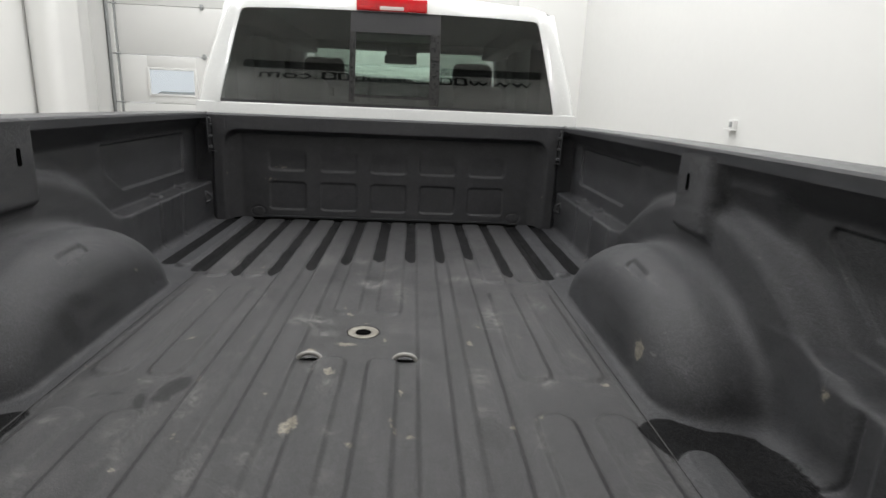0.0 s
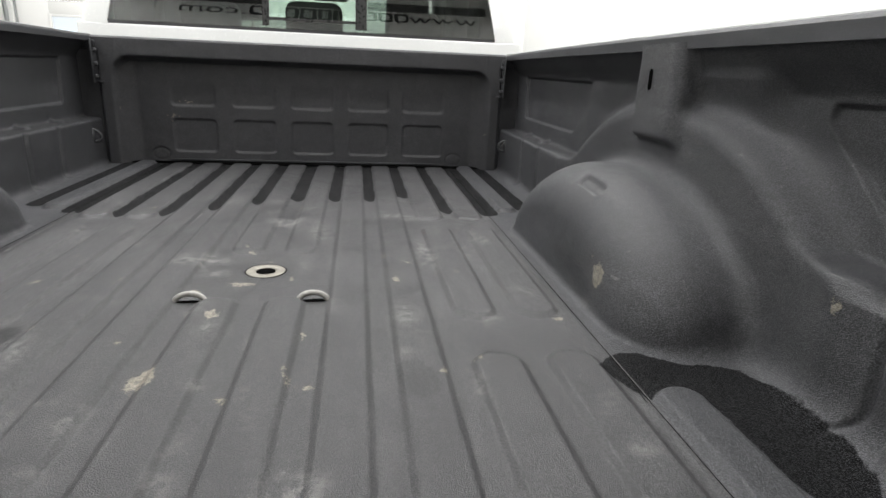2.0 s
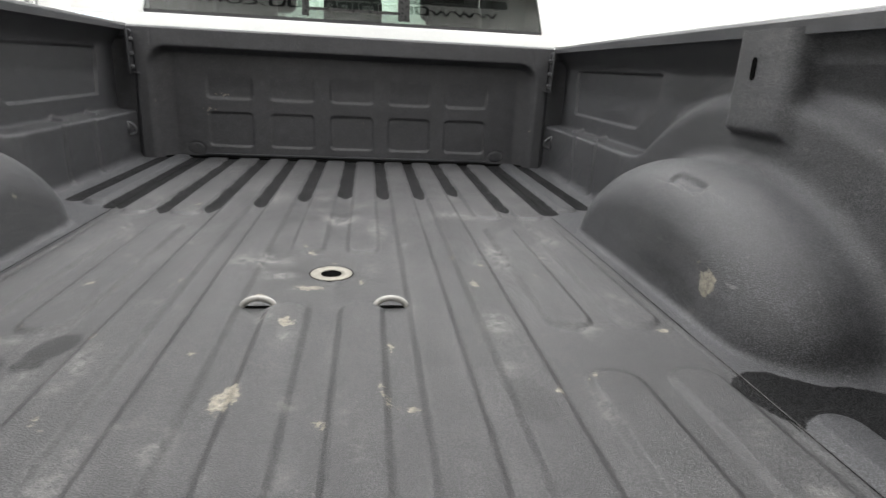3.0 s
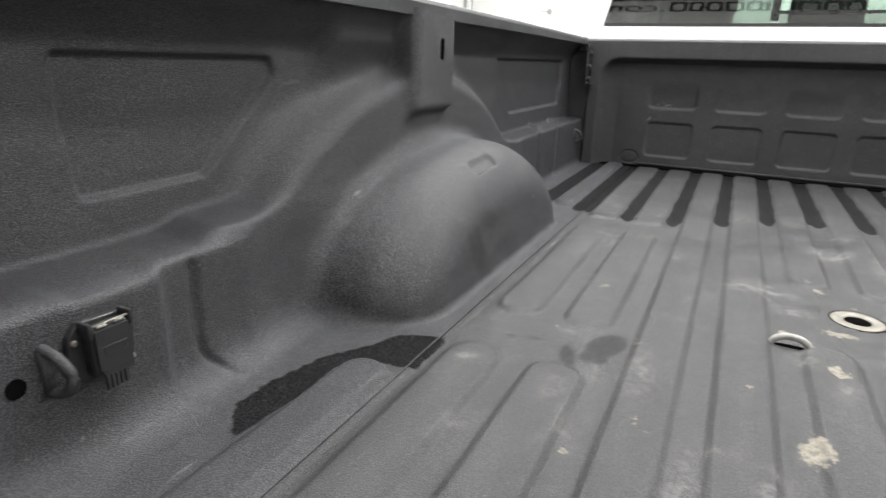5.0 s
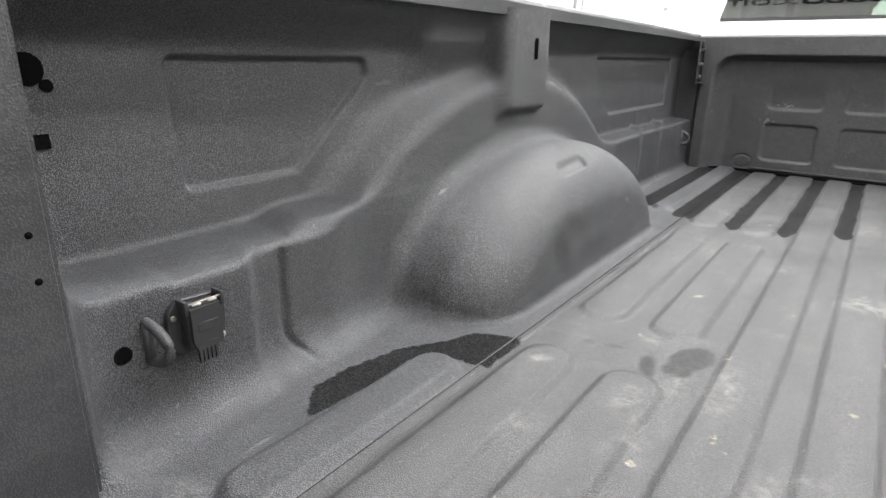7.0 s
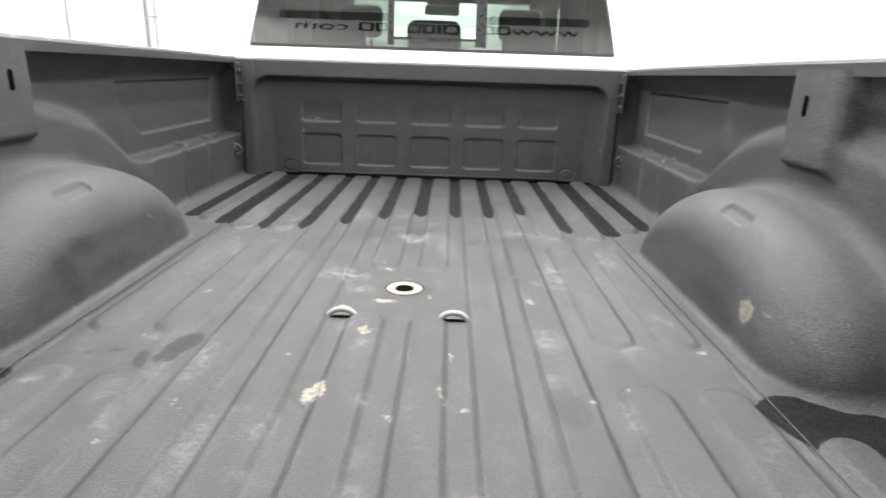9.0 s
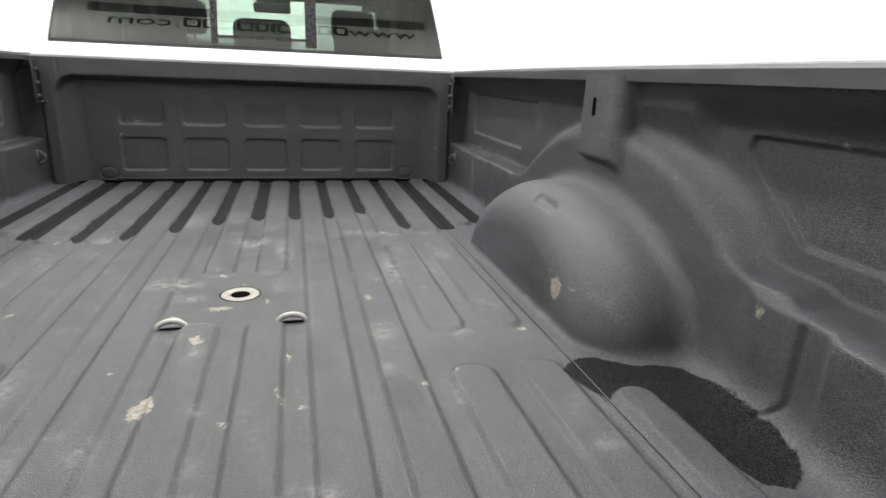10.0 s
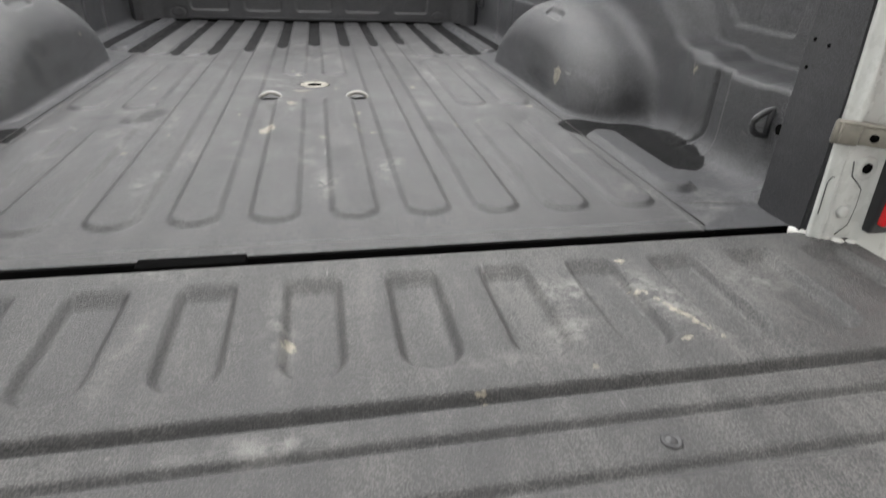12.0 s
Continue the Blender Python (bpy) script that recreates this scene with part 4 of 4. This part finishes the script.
# ---- trailer plug on the driver's side wall ----
def trailer_socket():
    """A flange on the wall, a box on it, a hinged lid with a comb-shaped tab."""
    plane = lambda x: Matrix(((0, 0, 1, x), (1, 0, 0, 0), (0, 1, 0, 0), (0, 0, 0, 1)))
    outline = [(0.239, 0.161), (0.289, 0.158), (0.299, 0.146), (0.300, 0.132), (0.297, 0.100), (0.290, 0.091), (0.240, 0.090), (0.229, 0.098), (0.224, 0.122), (0.227, 0.147)]
    bm = prism(bmesh.new(), outline[::-1], 0.012, plane(-0.850))
    bmesh.ops.recalc_face_normals(bm, faces=bm.faces)
    bmesh.ops.bevel(bm, geom=bm.edges[:], offset=0.0012, segments=1, affect="EDGES")
    body = part("trailer_socket", bm, BLACK_PLASTIC, truck, "black trailer wiring socket with a sprung lid", F)
    bm = box(bmesh.new(), (-0.84, 0.241, 0.100), (-0.823, 0.284, 0.154), 0.002)
    part("housing", bm, BLACK_PLASTIC, body)
    for y in (0.238, 0.284):
        bm = box(bmesh.new(), (-0.84, y, 0.146), (-0.819, y + 0.005, 0.163), 0.0015)
        part("hinge_ear", bm, BLACK_PLASTIC, body)
    bm = prism(bmesh.new(), [(0.243, 0.153), (0.243, 0.112), (0.247, 0.102), (0.256, 0.100), (0.281, 0.100), (0.281, 0.153)], 0.005, plane(-0.822))
    bmesh.ops.recalc_face_normals(bm, faces=bm.faces)
    lid = part("lid", bm, BLACK_PLASTIC, body, smooth=False)
    comb = [(0.0, 0.024), (0.0, 0.016)]
    for i in range(5):
        comb += [(0.0006 + i * 0.0052, 0.016), (0.001 + i * 0.0052, 0.0), (0.0042 + i * 0.0052, 0.0), (0.0046 + i * 0.0052, 0.016)]
    comb += [(0.026, 0.016), (0.026, 0.024)]
    m = plane(-0.8205) @ Matrix.Translation((0.247, 0.084, 0))
    bm = prism(bmesh.new(), comb, 0.004, m)
    bmesh.ops.recalc_face_normals(bm, faces=bm.faces)
    part("finger_tab", bm, BLACK_PLASTIC, lid, smooth=False)
    bm = box(bmesh.new(), (-0.8172, 0.250, 0.123), (-0.8164, 0.276, 0.134), 0.0003, 1)
    part("raised_plate", bm, BLACK_PLASTIC, lid)
    bm = tube(bmesh.new(), [(-0.8225, 0.240, 0.158), (-0.8225, 0.289, 0.158)], 0.0014, 10)
    part("hinge_pin", bm, STEEL, body, "bright steel hinge pin")
    for y in (0.248, 0.268):
        bm = tube(bmesh.new(), [(-0.8225, y, 0.156), (-0.8225, y + 0.011, 0.156)], 0.0022, 10)
        part("spring_sleeve", bm, PALE_RING, body, "pale spring sleeve")
    for y, z in ((0.232, 0.141), (0.293, 0.149), (0.292, 0.099)):
        bm = lathe(bmesh.new(), ((0.0036, 0), (0.0036, 0.0025), (0.0022, 0.0030)), pose(-0.838, y, z, 0, 90, 0), 10)
        part("screw", bm, DULL_STEEL, body)
    return body


trailer_socket()


# ---- cab ----
def rear_y(z):
    """The rear of the cab leans forward above the sill."""
    return 2.63 + max(0.0, z - 1.475) * 0.235


def cab_outline(inset=0.0):
    """Rear outline of the cab, from sill to roof and back, (x, z)."""
    right = [(0.975, 1.40), (0.970, 1.47), (0.945, 1.60), (0.905, 1.75), (0.862, 1.88), (0.835, 1.945), (0.795, 1.995), (0.72, 2.015), (0.50, 2.03), (0.25, 2.038)]
    pts = right + [(0.0, 2.04)] + [(-x, z) for x, z in right[::-1]]
    return [(x * (1 - inset), z - inset * 0.8) for x, z in pts]


def window_outline():
    right = [(0.838, 1.478), (0.842, 1.485), (0.820, 1.60), (0.792, 1.73), (0.764, 1.86), (0.752, 1.91), (0.742, 1.928), (0.72, 1.934), (0.50, 1.942), (0.25, 1.945)]
    return right + [(0.0, 1.946)] + [(-x, z) for x, z in right[::-1]]


outer, hole = cab_outline(), window_outline()
bm = bmesh.new()
rows = []
for pts, dy in ((cab_outline(), 0.09), (cab_outline(0.012), 0.025), (cab_outline(0.035), 0.0), (hole, -0.002), (hole, 0.03)):
    rows.append([bm.verts.new((x, rear_y(z) + dy, z)) for x, z in pts])
for a, b in zip(rows, rows[1:]):
    for i in range(len(a) - 1):
        bm.faces.new((a[i], a[i + 1], b[i + 1], b[i]))
bmesh.ops.recalc_face_normals(bm, faces=bm.faces)
part("cab_back", bm, WHITE_PAINT, truck, "white painted rear frame of the cab", angle=50)
bm = box(bmesh.new(), (-0.965, 2.628, 0.55), (0.965, 2.70, 1.4765), 0.008)
part("cab_sill", bm, WHITE_PAINT, truck)
# roof and upper sides
bm = bmesh.new()
rows = []
for y, lift, wide in ((0.09, 0.0, 1.0), (0.5, 0.02, 1.0), (1.2, 0.025, 1.0), (1.75, 0.0, 0.98), (1.95, -0.04, 0.96)):
    rows.append([bm.verts.new((x * wide, rear_y(z) + y, z + lift * (z > 1.7))) for x, z in outer[5:-5]])
for a, b in zip(rows, rows[1:]):
    for i in range(len(a) - 1):
        bm.faces.new((a[i], a[i + 1], b[i + 1], b[i]))
top = bm.faces[:]
bmesh.ops.recalc_face_normals(bm, faces=bm.faces)
bmesh.ops.solidify(bm, geom=bm.faces[:], thickness=0.04)
part("roof", bm, WHITE_PAINT, truck)
for s in (-1, 1):
    for name, y0, y1, slant in (("rear_pillar", 2.66, 3.10, 0.10), ("middle_pillar", 3.58, 3.86, 0.04), ("front_pillar", 5.12, 5.36, -0.62)):
        bm = bmesh.new()
        m = Matrix(((0, 0, -s, s * 0.975), (1, 0, 0, 0), (0, 1, 0, 0), (0, 0, 0, 1)))
        prism(bm, [(y0, 1.40), (y1, 1.40), (y1 + slant, 1.97), (y0 + slant, 1.97)], 0.06, m)
        for v in bm.verts:
            v.co.x -= s * (v.co.z - 1.40) * 0.25
        bmesh.ops.recalc_face_normals(bm, faces=bm.faces)
        part(name, bm, WHITE_PAINT if name == "rear_pillar" else TRIM_DARK, truck)
    bm = box(bmesh.new(), (min(s * 0.92, s * 0.985), 2.66, 0.5), (max(s * 0.92, s * 0.985), 5.4, 1.42), 0.02)
    part("door_panel", bm, WHITE_PAINT, truck)
    bm = bmesh.new()
    prism(bm, [(2.93, 1.42), (5.22, 1.42), (4.68, 1.95), (3.02, 1.95)], 0.006, Matrix(((0, 0, -s, s * 0.955), (1, 0, 0, 0), (0, 1, 0, 0), (0, 0, 0, 1))))
    for v in bm.verts:
        v.co.x -= s * (v.co.z - 1.42) * 0.22
    side_glass = part("side_window", bm, GLASS_PRIVACY, truck, smooth=False)
    side_glass.visible_shadow = False
    # door mirror
    bm = box(bmesh.new(), (0, 0, 0), (0.26, 0.09, 0.27), 0.03, 4, pose(1.06, 4.72, 1.40))
    box(bm, (0.96, 4.74, 1.44), (1.24, 4.79, 1.50), 0.012)
    if s < 0:
        bmesh.ops.scale(bm, vec=(-1, 1, 1), verts=bm.verts)
        bmesh.ops.reverse_faces(bm, faces=bm.faces)
    mirror = part("door_mirror", bm, BLACK_PLASTIC, truck, "black door mirror")
    bm = box(bmesh.new(), (min(s * 1.085, s * 1.295), 4.716, 1.43), (max(s * 1.085, s * 1.295), 4.722, 1.64), 0.002)
    part("mirror_glass", bm, MIRROR, mirror)

# windscreen, bonnet, nose
bm = bmesh.new()
prism(bm, [(-0.86, 0), (0.86, 0), (0.70, 0.80), (-0.70, 0.80)], 0.006, pose(0, 5.30, 1.42, 133, 0, 0))
screen = part("windscreen", bm, GLASS_CLEAR, truck, smooth=False)
screen.visible_shadow = False
bm = box(bmesh.new(), (-0.93, 5.30, 0.60), (0.93, 6.55, 1.36), 0.09, 4)
part("bonnet", bm, WHITE_PAINT, truck)
bm = box(bmesh.new(), (-0.92, 2.66, 0.48), (0.92, 5.4, 0.60), 0.02)
part("cab_floor", bm, TRIM_DARK, truck)
bm = box(bmesh.new(), (-0.90, 4.95, 0.9), (0.90, 5.34, 1.38), 0.06, 3)
part("dashboard", bm, TRIM_DARK, truck)
bm = box(bmesh.new(), (-0.74, 2.80, 1.955), (0.74, 4.62, 1.975), 0.005)
part("headliner", bm, plain("headliner_grey", (0.12, 0.12, 0.118), 0.9), truck)
bm = box(bmesh.new(), (-0.90, 2.702, 0.6), (0.90, 2.74, 1.46), 0.01)
part("back_trim", bm, TRIM_DARK, truck)
for s in (-1, 1):
    bm = box(bmesh.new(), (0.68, 2.80, 1.85), (0.83, 4.70, 1.985), 0.02)
    box(bm, (0.79, 2.78, 1.40), (0.87, 3.12, 1.90), 0.02)
    box(bm, (0.78, 3.55, 1.40), (0.88, 3.88, 1.90), 0.02)
    if s < 0:
        bmesh.ops.scale(bm, vec=(-1, 1, 1), verts=bm.verts)
        bmesh.ops.reverse_faces(bm, faces=bm.faces)
    part("side_trim", bm, TRIM_DARK, truck, "dark inner pillar and roof trim")


def glass_y(z, t):
    """Depth of the rear glass, bowed slightly outwards from sill to header."""
    return 2.63 + (z - 1.475) * 0.235 + t + (z - 1.70) ** 2 / 6.0 - 0.006


def window_plate(x0, z0, x1, z1, t0, t1, side=None):
    """A slab that follows the bowed rear window; side(z) gives its outer edge where that leans."""
    b = bmesh.new()
    n = max(2, int((z1 - z0) / 0.03))
    rings = []
    for i in range(n + 1):
        z = z0 + (z1 - z0) * i / n
        xe = side(z) if side else x1
        rings.append([b.verts.new((x, glass_y(z, t), z)) for x, t in ((x0, t0), (xe, t0), (xe, t1), (x0, t1))])
    for p, q in zip(rings, rings[1:]):
        for k in range(4):
            b.faces.new((p[k], p[(k + 1) % 4], q[(k + 1) % 4], q[k]))
    b.faces.new(rings[0][::-1]), b.faces.new(rings[-1])
    bmesh.ops.recalc_face_normals(b, faces=b.faces)
    return b


window = part("rear_window", window_plate(-0.842, 1.476, 0.842, 1.490, 0.004, 0.012), BLACK_PLASTIC, truck, "tinted sliding rear window")
for s in (-1, 1):
    edge = lambda z: s * (0.842 - (z - 1.478) * 0.205 - 0.025 * sstep(1.90, 1.945, z))
    part("pane", window_plate(s * 0.198 if s < 0 else 0.251, 1.478, s * 0.80, 1.943, 0.006, 0.010, edge), GLASS_TINT, window, "dark tinted fixed pane")
    part("slider_post", window_plate(*((0.199, 1.50, 0.250, 1.845) if s > 0 else (-0.206, 1.50, -0.177, 1.845)), 0.004, 0.016), SLIDER_GREY, window)
pane = part("sliding_pane", window_plate(-0.176, 1.537, 0.198, 1.842, 0.010, 0.014), GLASS_CLEAR, window, "clear sliding centre pane")
part("slider_sill", window_plate(-0.206, 1.524, 0.25, 1.536, 0.004, 0.016), SLIDER_GREY, window)
lower = part("lower_pane", window_plate(-0.197, 1.491, 0.250, 1.523, 0.006, 0.010), GLASS_TINT, window)
part("slider_head", window_plate(-0.206, 1.842, 0.250, 1.944, 0.001, 0.018), BLACK_PLASTIC, window)
for i in range(8):
    z = 1.56 + i * 0.034
    for s in (-1, 1):
        part("defroster_line", window_plate(*((0.255, z, 0.76, z + 0.0012) if s > 0 else (-0.76, z, -0.23, z + 0.0012)), 0.0106, 0.0112), TRIM_DARK, window, smooth=False)

# high brake lamp
bm = bmesh.new()
box(bm, (-0.178, 0, 0), (0.178, 0.03, 0.062), 0.006, 2, pose(0, rear_y(1.957) - 0.012, 1.947))
lamp = part("brake_lamp", bm, RED_LENS, truck, "red high brake lamp with clear cargo lenses")
for x0, x1 in ((-0.165, -0.085), (-0.06, 0.06), (0.085, 0.165)):
    bm = box(bmesh.new(), (x0, 0, 0), (x1, 0.006, 0.018), 0.003, 2, pose(0, rear_y(1.957) - 0.014, 1.952))
    part("cargo_lens", bm, CLEAR_LENS if x0 > -0.08 and x1 < 0.1 else RED_LENS, lamp)

# seats and mirror inside
def seat(x, y, w, top):
    bm = box(bmesh.new(), (x - w / 2, y, 0.60), (x + w / 2, y + 0.16, top), 0.05, 3)
    box(bm, (x - w / 2, y, 0.60), (x + w / 2, y + 0.55, 0.95), 0.05, 3)
    base = part("seat", bm, CLOTH, truck, "black cloth seat")
    return base


for x, y, w, top in ((-0.49, 3.68, 0.52, 1.52), (0.52, 3.68, 0.52, 1.52), (0.0, 2.84, 1.5, 1.42)):
    base = seat(x, y, w, top)
    heads = (x,) if w < 1 else (-0.48, 0.0, 0.48)
    for hx in heads:
        low = 0.06 if w < 1 else (0.0 if hx else 0.02)
        bm = box(bmesh.new(), (hx - 0.135, y + 0.02, top + low), (hx + 0.135, y + 0.13, top + low + 0.19), 0.045, 4)
        head = part("headrest", bm, CLOTH, base)
        for px in (hx - 0.06, hx + 0.06):
            bm = tube(bmesh.new(), [(px, y + 0.08, top - 0.03), (px, y + 0.08, top + low + 0.05)], 0.007)
            part("headrest_post", bm, STEEL, head)
bm = box(bmesh.new(), (-0.125, 4.48, 1.785), (0.138, 4.51, 1.855), 0.02, 3)
box(bm, (-0.02, 4.51, 1.82), (0.02, 4.62, 1.90), 0.008)
box(bm, (-0.11, 4.55, 1.86), (0.14, 4.64, 1.95), 0.015)
part("rear_view_mirror", bm, BLACK_PLASTIC, truck)

bm = box(bmesh.new(), (-0.72, 4.58, 1.888), (0.72, 4.66, 1.985), 0.015)
part("visor_rail", bm, TRIM_DARK, truck)

# running gear
bm = box(bmesh.new(), (-0.55, -0.05, 0.45), (-0.45, 6.3, 0.62), 0.01)
box(bm, (0.45, -0.05, 0.45), (0.55, 6.3, 0.62), 0.01)
for y in (0.3, 1.0, 1.9, 2.4):
    box(bm, (-0.80, y, 0.62), (0.80, y + 0.08, 0.875), 0.01)
box(bm, (-0.75, 1.06, 0.33), (0.75, 1.20, 0.47), 0.03)
box(bm, (-0.75, 5.40, 0.33), (0.75, 5.54, 0.47), 0.03)
part("chassis", bm, BLACK_PLASTIC, truck)
for s in (-1, 1):
    for y in (1.13, 5.47):
        bm = lathe(bmesh.new(), ((0.2, -0.12), (0.36, -0.12), (0.395, -0.09), (0.40, 0.0), (0.395, 0.09), (0.36, 0.12), (0.2, 0.12)), pose(s * 0.84, y, 0.40, 0, 90, 0), 40)
        wheel = part("wheel", bm, RUBBER, truck, "black tyre on a steel rim")
        bm = lathe(bmesh.new(), ((0.205, -0.10), (0.21, 0.10), (0.19, 0.11), (0.05, 0.08)), pose(s * 0.84, y, 0.40, 0, 90 * s, 0), 32)
        part("rim", bm, STEEL, wheel)


# ---- overhead door, column, sign ----
def overhead_door():
    ob = tagged(new("overhead_door"), "white sectional overhead door with a small window, closed", "garage door", kind="structure")
    for i in range(6):
        z = 0.1 + i * 0.605
        bm = bmesh.new()
        if i == 2:
            box(bm, (-3.70, 7.66, z), (-3.36, 7.71, z + 0.6), 0.004)
            box(bm, (-2.74, 7.66, z), (1.45, 7.71, z + 0.6), 0.004)
            box(bm, (-3.36, 7.66, z), (-2.74, 7.71, z + 0.10), 0.004)
            box(bm, (-3.36, 7.66, z + 0.44), (-2.74, 7.71, z + 0.6), 0.004)
        else:
            box(bm, (-3.70, 7.66, z), (1.45, 7.71, z + 0.6), 0.004)
        panel = part("door_section", bm, DOOR_WHITE, ob)
        bm = bmesh.new()
        for x in (-2.62, -1.0, 1.2):
            box(bm, (x - 0.02, 7.645, z + 0.57), (x + 0.02, 7.66, z + 0.64), 0.003)
            tube(bm, [(x - 0.035, 7.645, z + 0.603), (x + 0.035, 7.645, z + 0.603)], 0.008)
        part("hinge", bm, TRACK_STEEL, panel)
    bm = bmesh.new()
    for lo, hi in (((-3.37, 7.645, 1.40), (-3.33, 7.665, 1.76)), ((-2.77, 7.645, 1.40), (-2.73, 7.665, 1.76)), ((-3.33, 7.645, 1.40), (-2.77, 7.665, 1.43)), ((-3.33, 7.645, 1.73), (-2.77, 7.665, 1.76))):
        box(bm, lo, hi, 0.005)
    part("window_frame", bm, DOOR_WHITE, ob)
    bm = box(bmesh.new(), (-3.36, 7.684, 1.41), (-2.74, 7.69, 1.75))
    p = part("door_pane", bm, GLASS_DOOR, ob, smooth=False)
    p.visible_shadow = False
    bm = box(bmesh.new(), (-3.79, 7.555, 0.0), (-3.775, 7.66, 3.9), 0.002)
    box(bm, (-3.775, 7.64, 0.0), (-3.70, 7.655, 3.9), 0.002)
    box(bm, (-3.79, 7.555, 0.0), (-3.745, 7.568, 3.9), 0.002)
    part("track", bm, TRACK_STEEL, ob, "galvanised steel door track")
    bm = bmesh.new()
    for i in range(1, 7):
        tube(bm, [(-3.77, 7.61, 0.1 + i * 0.605), (-3.66, 7.61, 0.1 + i * 0.605)], 0.012)
    part("roller", bm, TRACK_STEEL, ob)
    return ob


overhead_door()
bm = box(bmesh.new(), (-3.998, 6.25, 0.0), (-3.68, 6.85, 5.998), 0.12, 6)
tagged(part("column", bm, WALL_WHITE, None), "white boxed column beside the door", "column", kind="structure")
# sign board opposite the tailgate: a dark grey strip, raised letters, the firm's name as plain shapes
bm = box(bmesh.new(), (-2.62, -3.40, 3.55), (2.20, -3.38, 4.95), 0.006)
sign = tagged(part("wall_sign", bm, SIGN_BOARD, None), "grey sign board with raised black lettering under a dark strip", "sign")
bm = box(bmesh.new(), (-2.62, -3.385, 4.66), (2.20, -3.33, 4.95), 0.006)
part("strip", bm, SIGN_GREY, sign, "dark grey strip")


def letters(text, x, z, size, parent):
    """Raised black letters, read from the tailgate's side."""
    curve = bpy.data.curves.new("lettering", "FONT")
    curve.body, curve.size, curve.extrude = text, size, 0.006
    ob = new("lettering", curve)
    ob.matrix_world = pose(x, -3.374, z, 90, 0, 180) @ Matrix.Diagonal((1.12, 1, 1, 1))
    ob.data.materials.append(SIGN_BLACK)
    ob.parent = parent
    return tagged(ob, "raised black letters")


letters("www.", 2.05, 4.29, 0.44, sign)
letters(".com", -1.40, 4.29, 0.44, sign)
x = 0.98
for i, w in enumerate((0.22, 0.22, 0.27, 0.27, 0.07, 0.20, 0.24, 0.22, 0.20, 0.24)):
    bm = bmesh.new()
    ring = lambda k: [bm.verts.new((x - w / 2 + px, y, 4.445 + pz)) for y in (-3.385, -3.37) for px, pz in rounded(w - k, 0.31 - k, min(0.05, (w - k) * 0.4))]
    if w < 0.1:
        prism(bm, rounded(w, 0.31, 0.01), 0.016, pose(x - w / 2, -3.37, 4.445, 90, 0, 0))
    else:
        o, h = ring(0.0), ring(0.10)
        n = len(o) // 2
        for a, b, c, d in ((o[:n], o[n:], h[n:], h[:n]),):
            for p, q in ((a, b), (b, c), (c, d)):
                for k in range(n):
                    bm.faces.new((p[k], p[(k + 1) % n], q[(k + 1) % n], q[k]))
    bmesh.ops.recalc_face_normals(bm, faces=bm.faces)
    part("letter_shape", bm, SIGN_BLACK, sign, smooth=False)
    x -= w + 0.022
# fitting on the white wall: a small plate with a grey face on a ledge
FY, FZ = 3.59, 1.444
fitting = tagged(new("wall_fitting"), "small white box with a grey face on the white wall", "fitting")
bm = box(bmesh.new(), (2.318, FY - 0.030, FZ - 0.030), (2.3495, FY + 0.030, FZ + 0.030), 0.003)
part("housing", bm, DOOR_WHITE, fitting)
bm = box(bmesh.new(), (2.314, FY - 0.019, FZ - 0.019), (2.320, FY + 0.019, FZ + 0.019), 0.002)
part("face", bm, TRACK_STEEL, fitting, "grey metal face")
bm = box(bmesh.new(), (2.300, FY - 0.034, FZ - 0.042), (2.3495, FY + 0.060, FZ - 0.031), 0.002)
part("ledge", bm, DOOR_WHITE, fitting)

# a car parked outside, seen through the small window
car = tagged(new("parked_car"), "white car parked outside the door", "car")
bm = box(bmesh.new(), (-5.7, 12.6, 0.35), (-3.9, 14.2, 0.95), 0.14, 4)
part("body", bm, WHITE_PAINT, car)
bm = box(bmesh.new(), (-5.5, 12.75, 0.92), (-4.3, 14.05, 1.42), 0.16, 4)
part("cabin", bm, WHITE_PAINT, car)
bm = box(bmesh.new(), (-5.3, 12.735, 1.02), (-4.5, 12.76, 1.34), 0.01)
part("window", bm, TRIM_DARK, car)
for wx in (-5.3, -4.3):
    bm = lathe(bmesh.new(), ((0.1, -0.09), (0.3, -0.09), (0.32, -0.05), (0.32, 0.05), (0.3, 0.09), (0.1, 0.09)), pose(wx, 12.72, 0.32, 90), 24)
    part("wheel", bm, RUBBER, car)
room_box("ground_outside", (-9.0, 7.95, -0.25), (4.4, 16.0, 0.0), CONCRETE, "pale paved yard outside the door")
# what stands outside the door's window
bm = box(bmesh.new(), (-9.0, 16.0, -1.0), (4.0, 16.1, 6.0))
sky = plain("outside_glow", (0.9, 0.93, 1.0), 0.9)
sky.node_tree.nodes["Principled BSDF"].inputs["Emission Color"].default_value = (0.92, 0.95, 1.0, 1)
sky.node_tree.nodes["Principled BSDF"].inputs["Emission Strength"].default_value = 0.9
tagged(part("backdrop", bm, sky, None, smooth=False), "bright overcast distance outside the door", "backdrop", kind="structure")
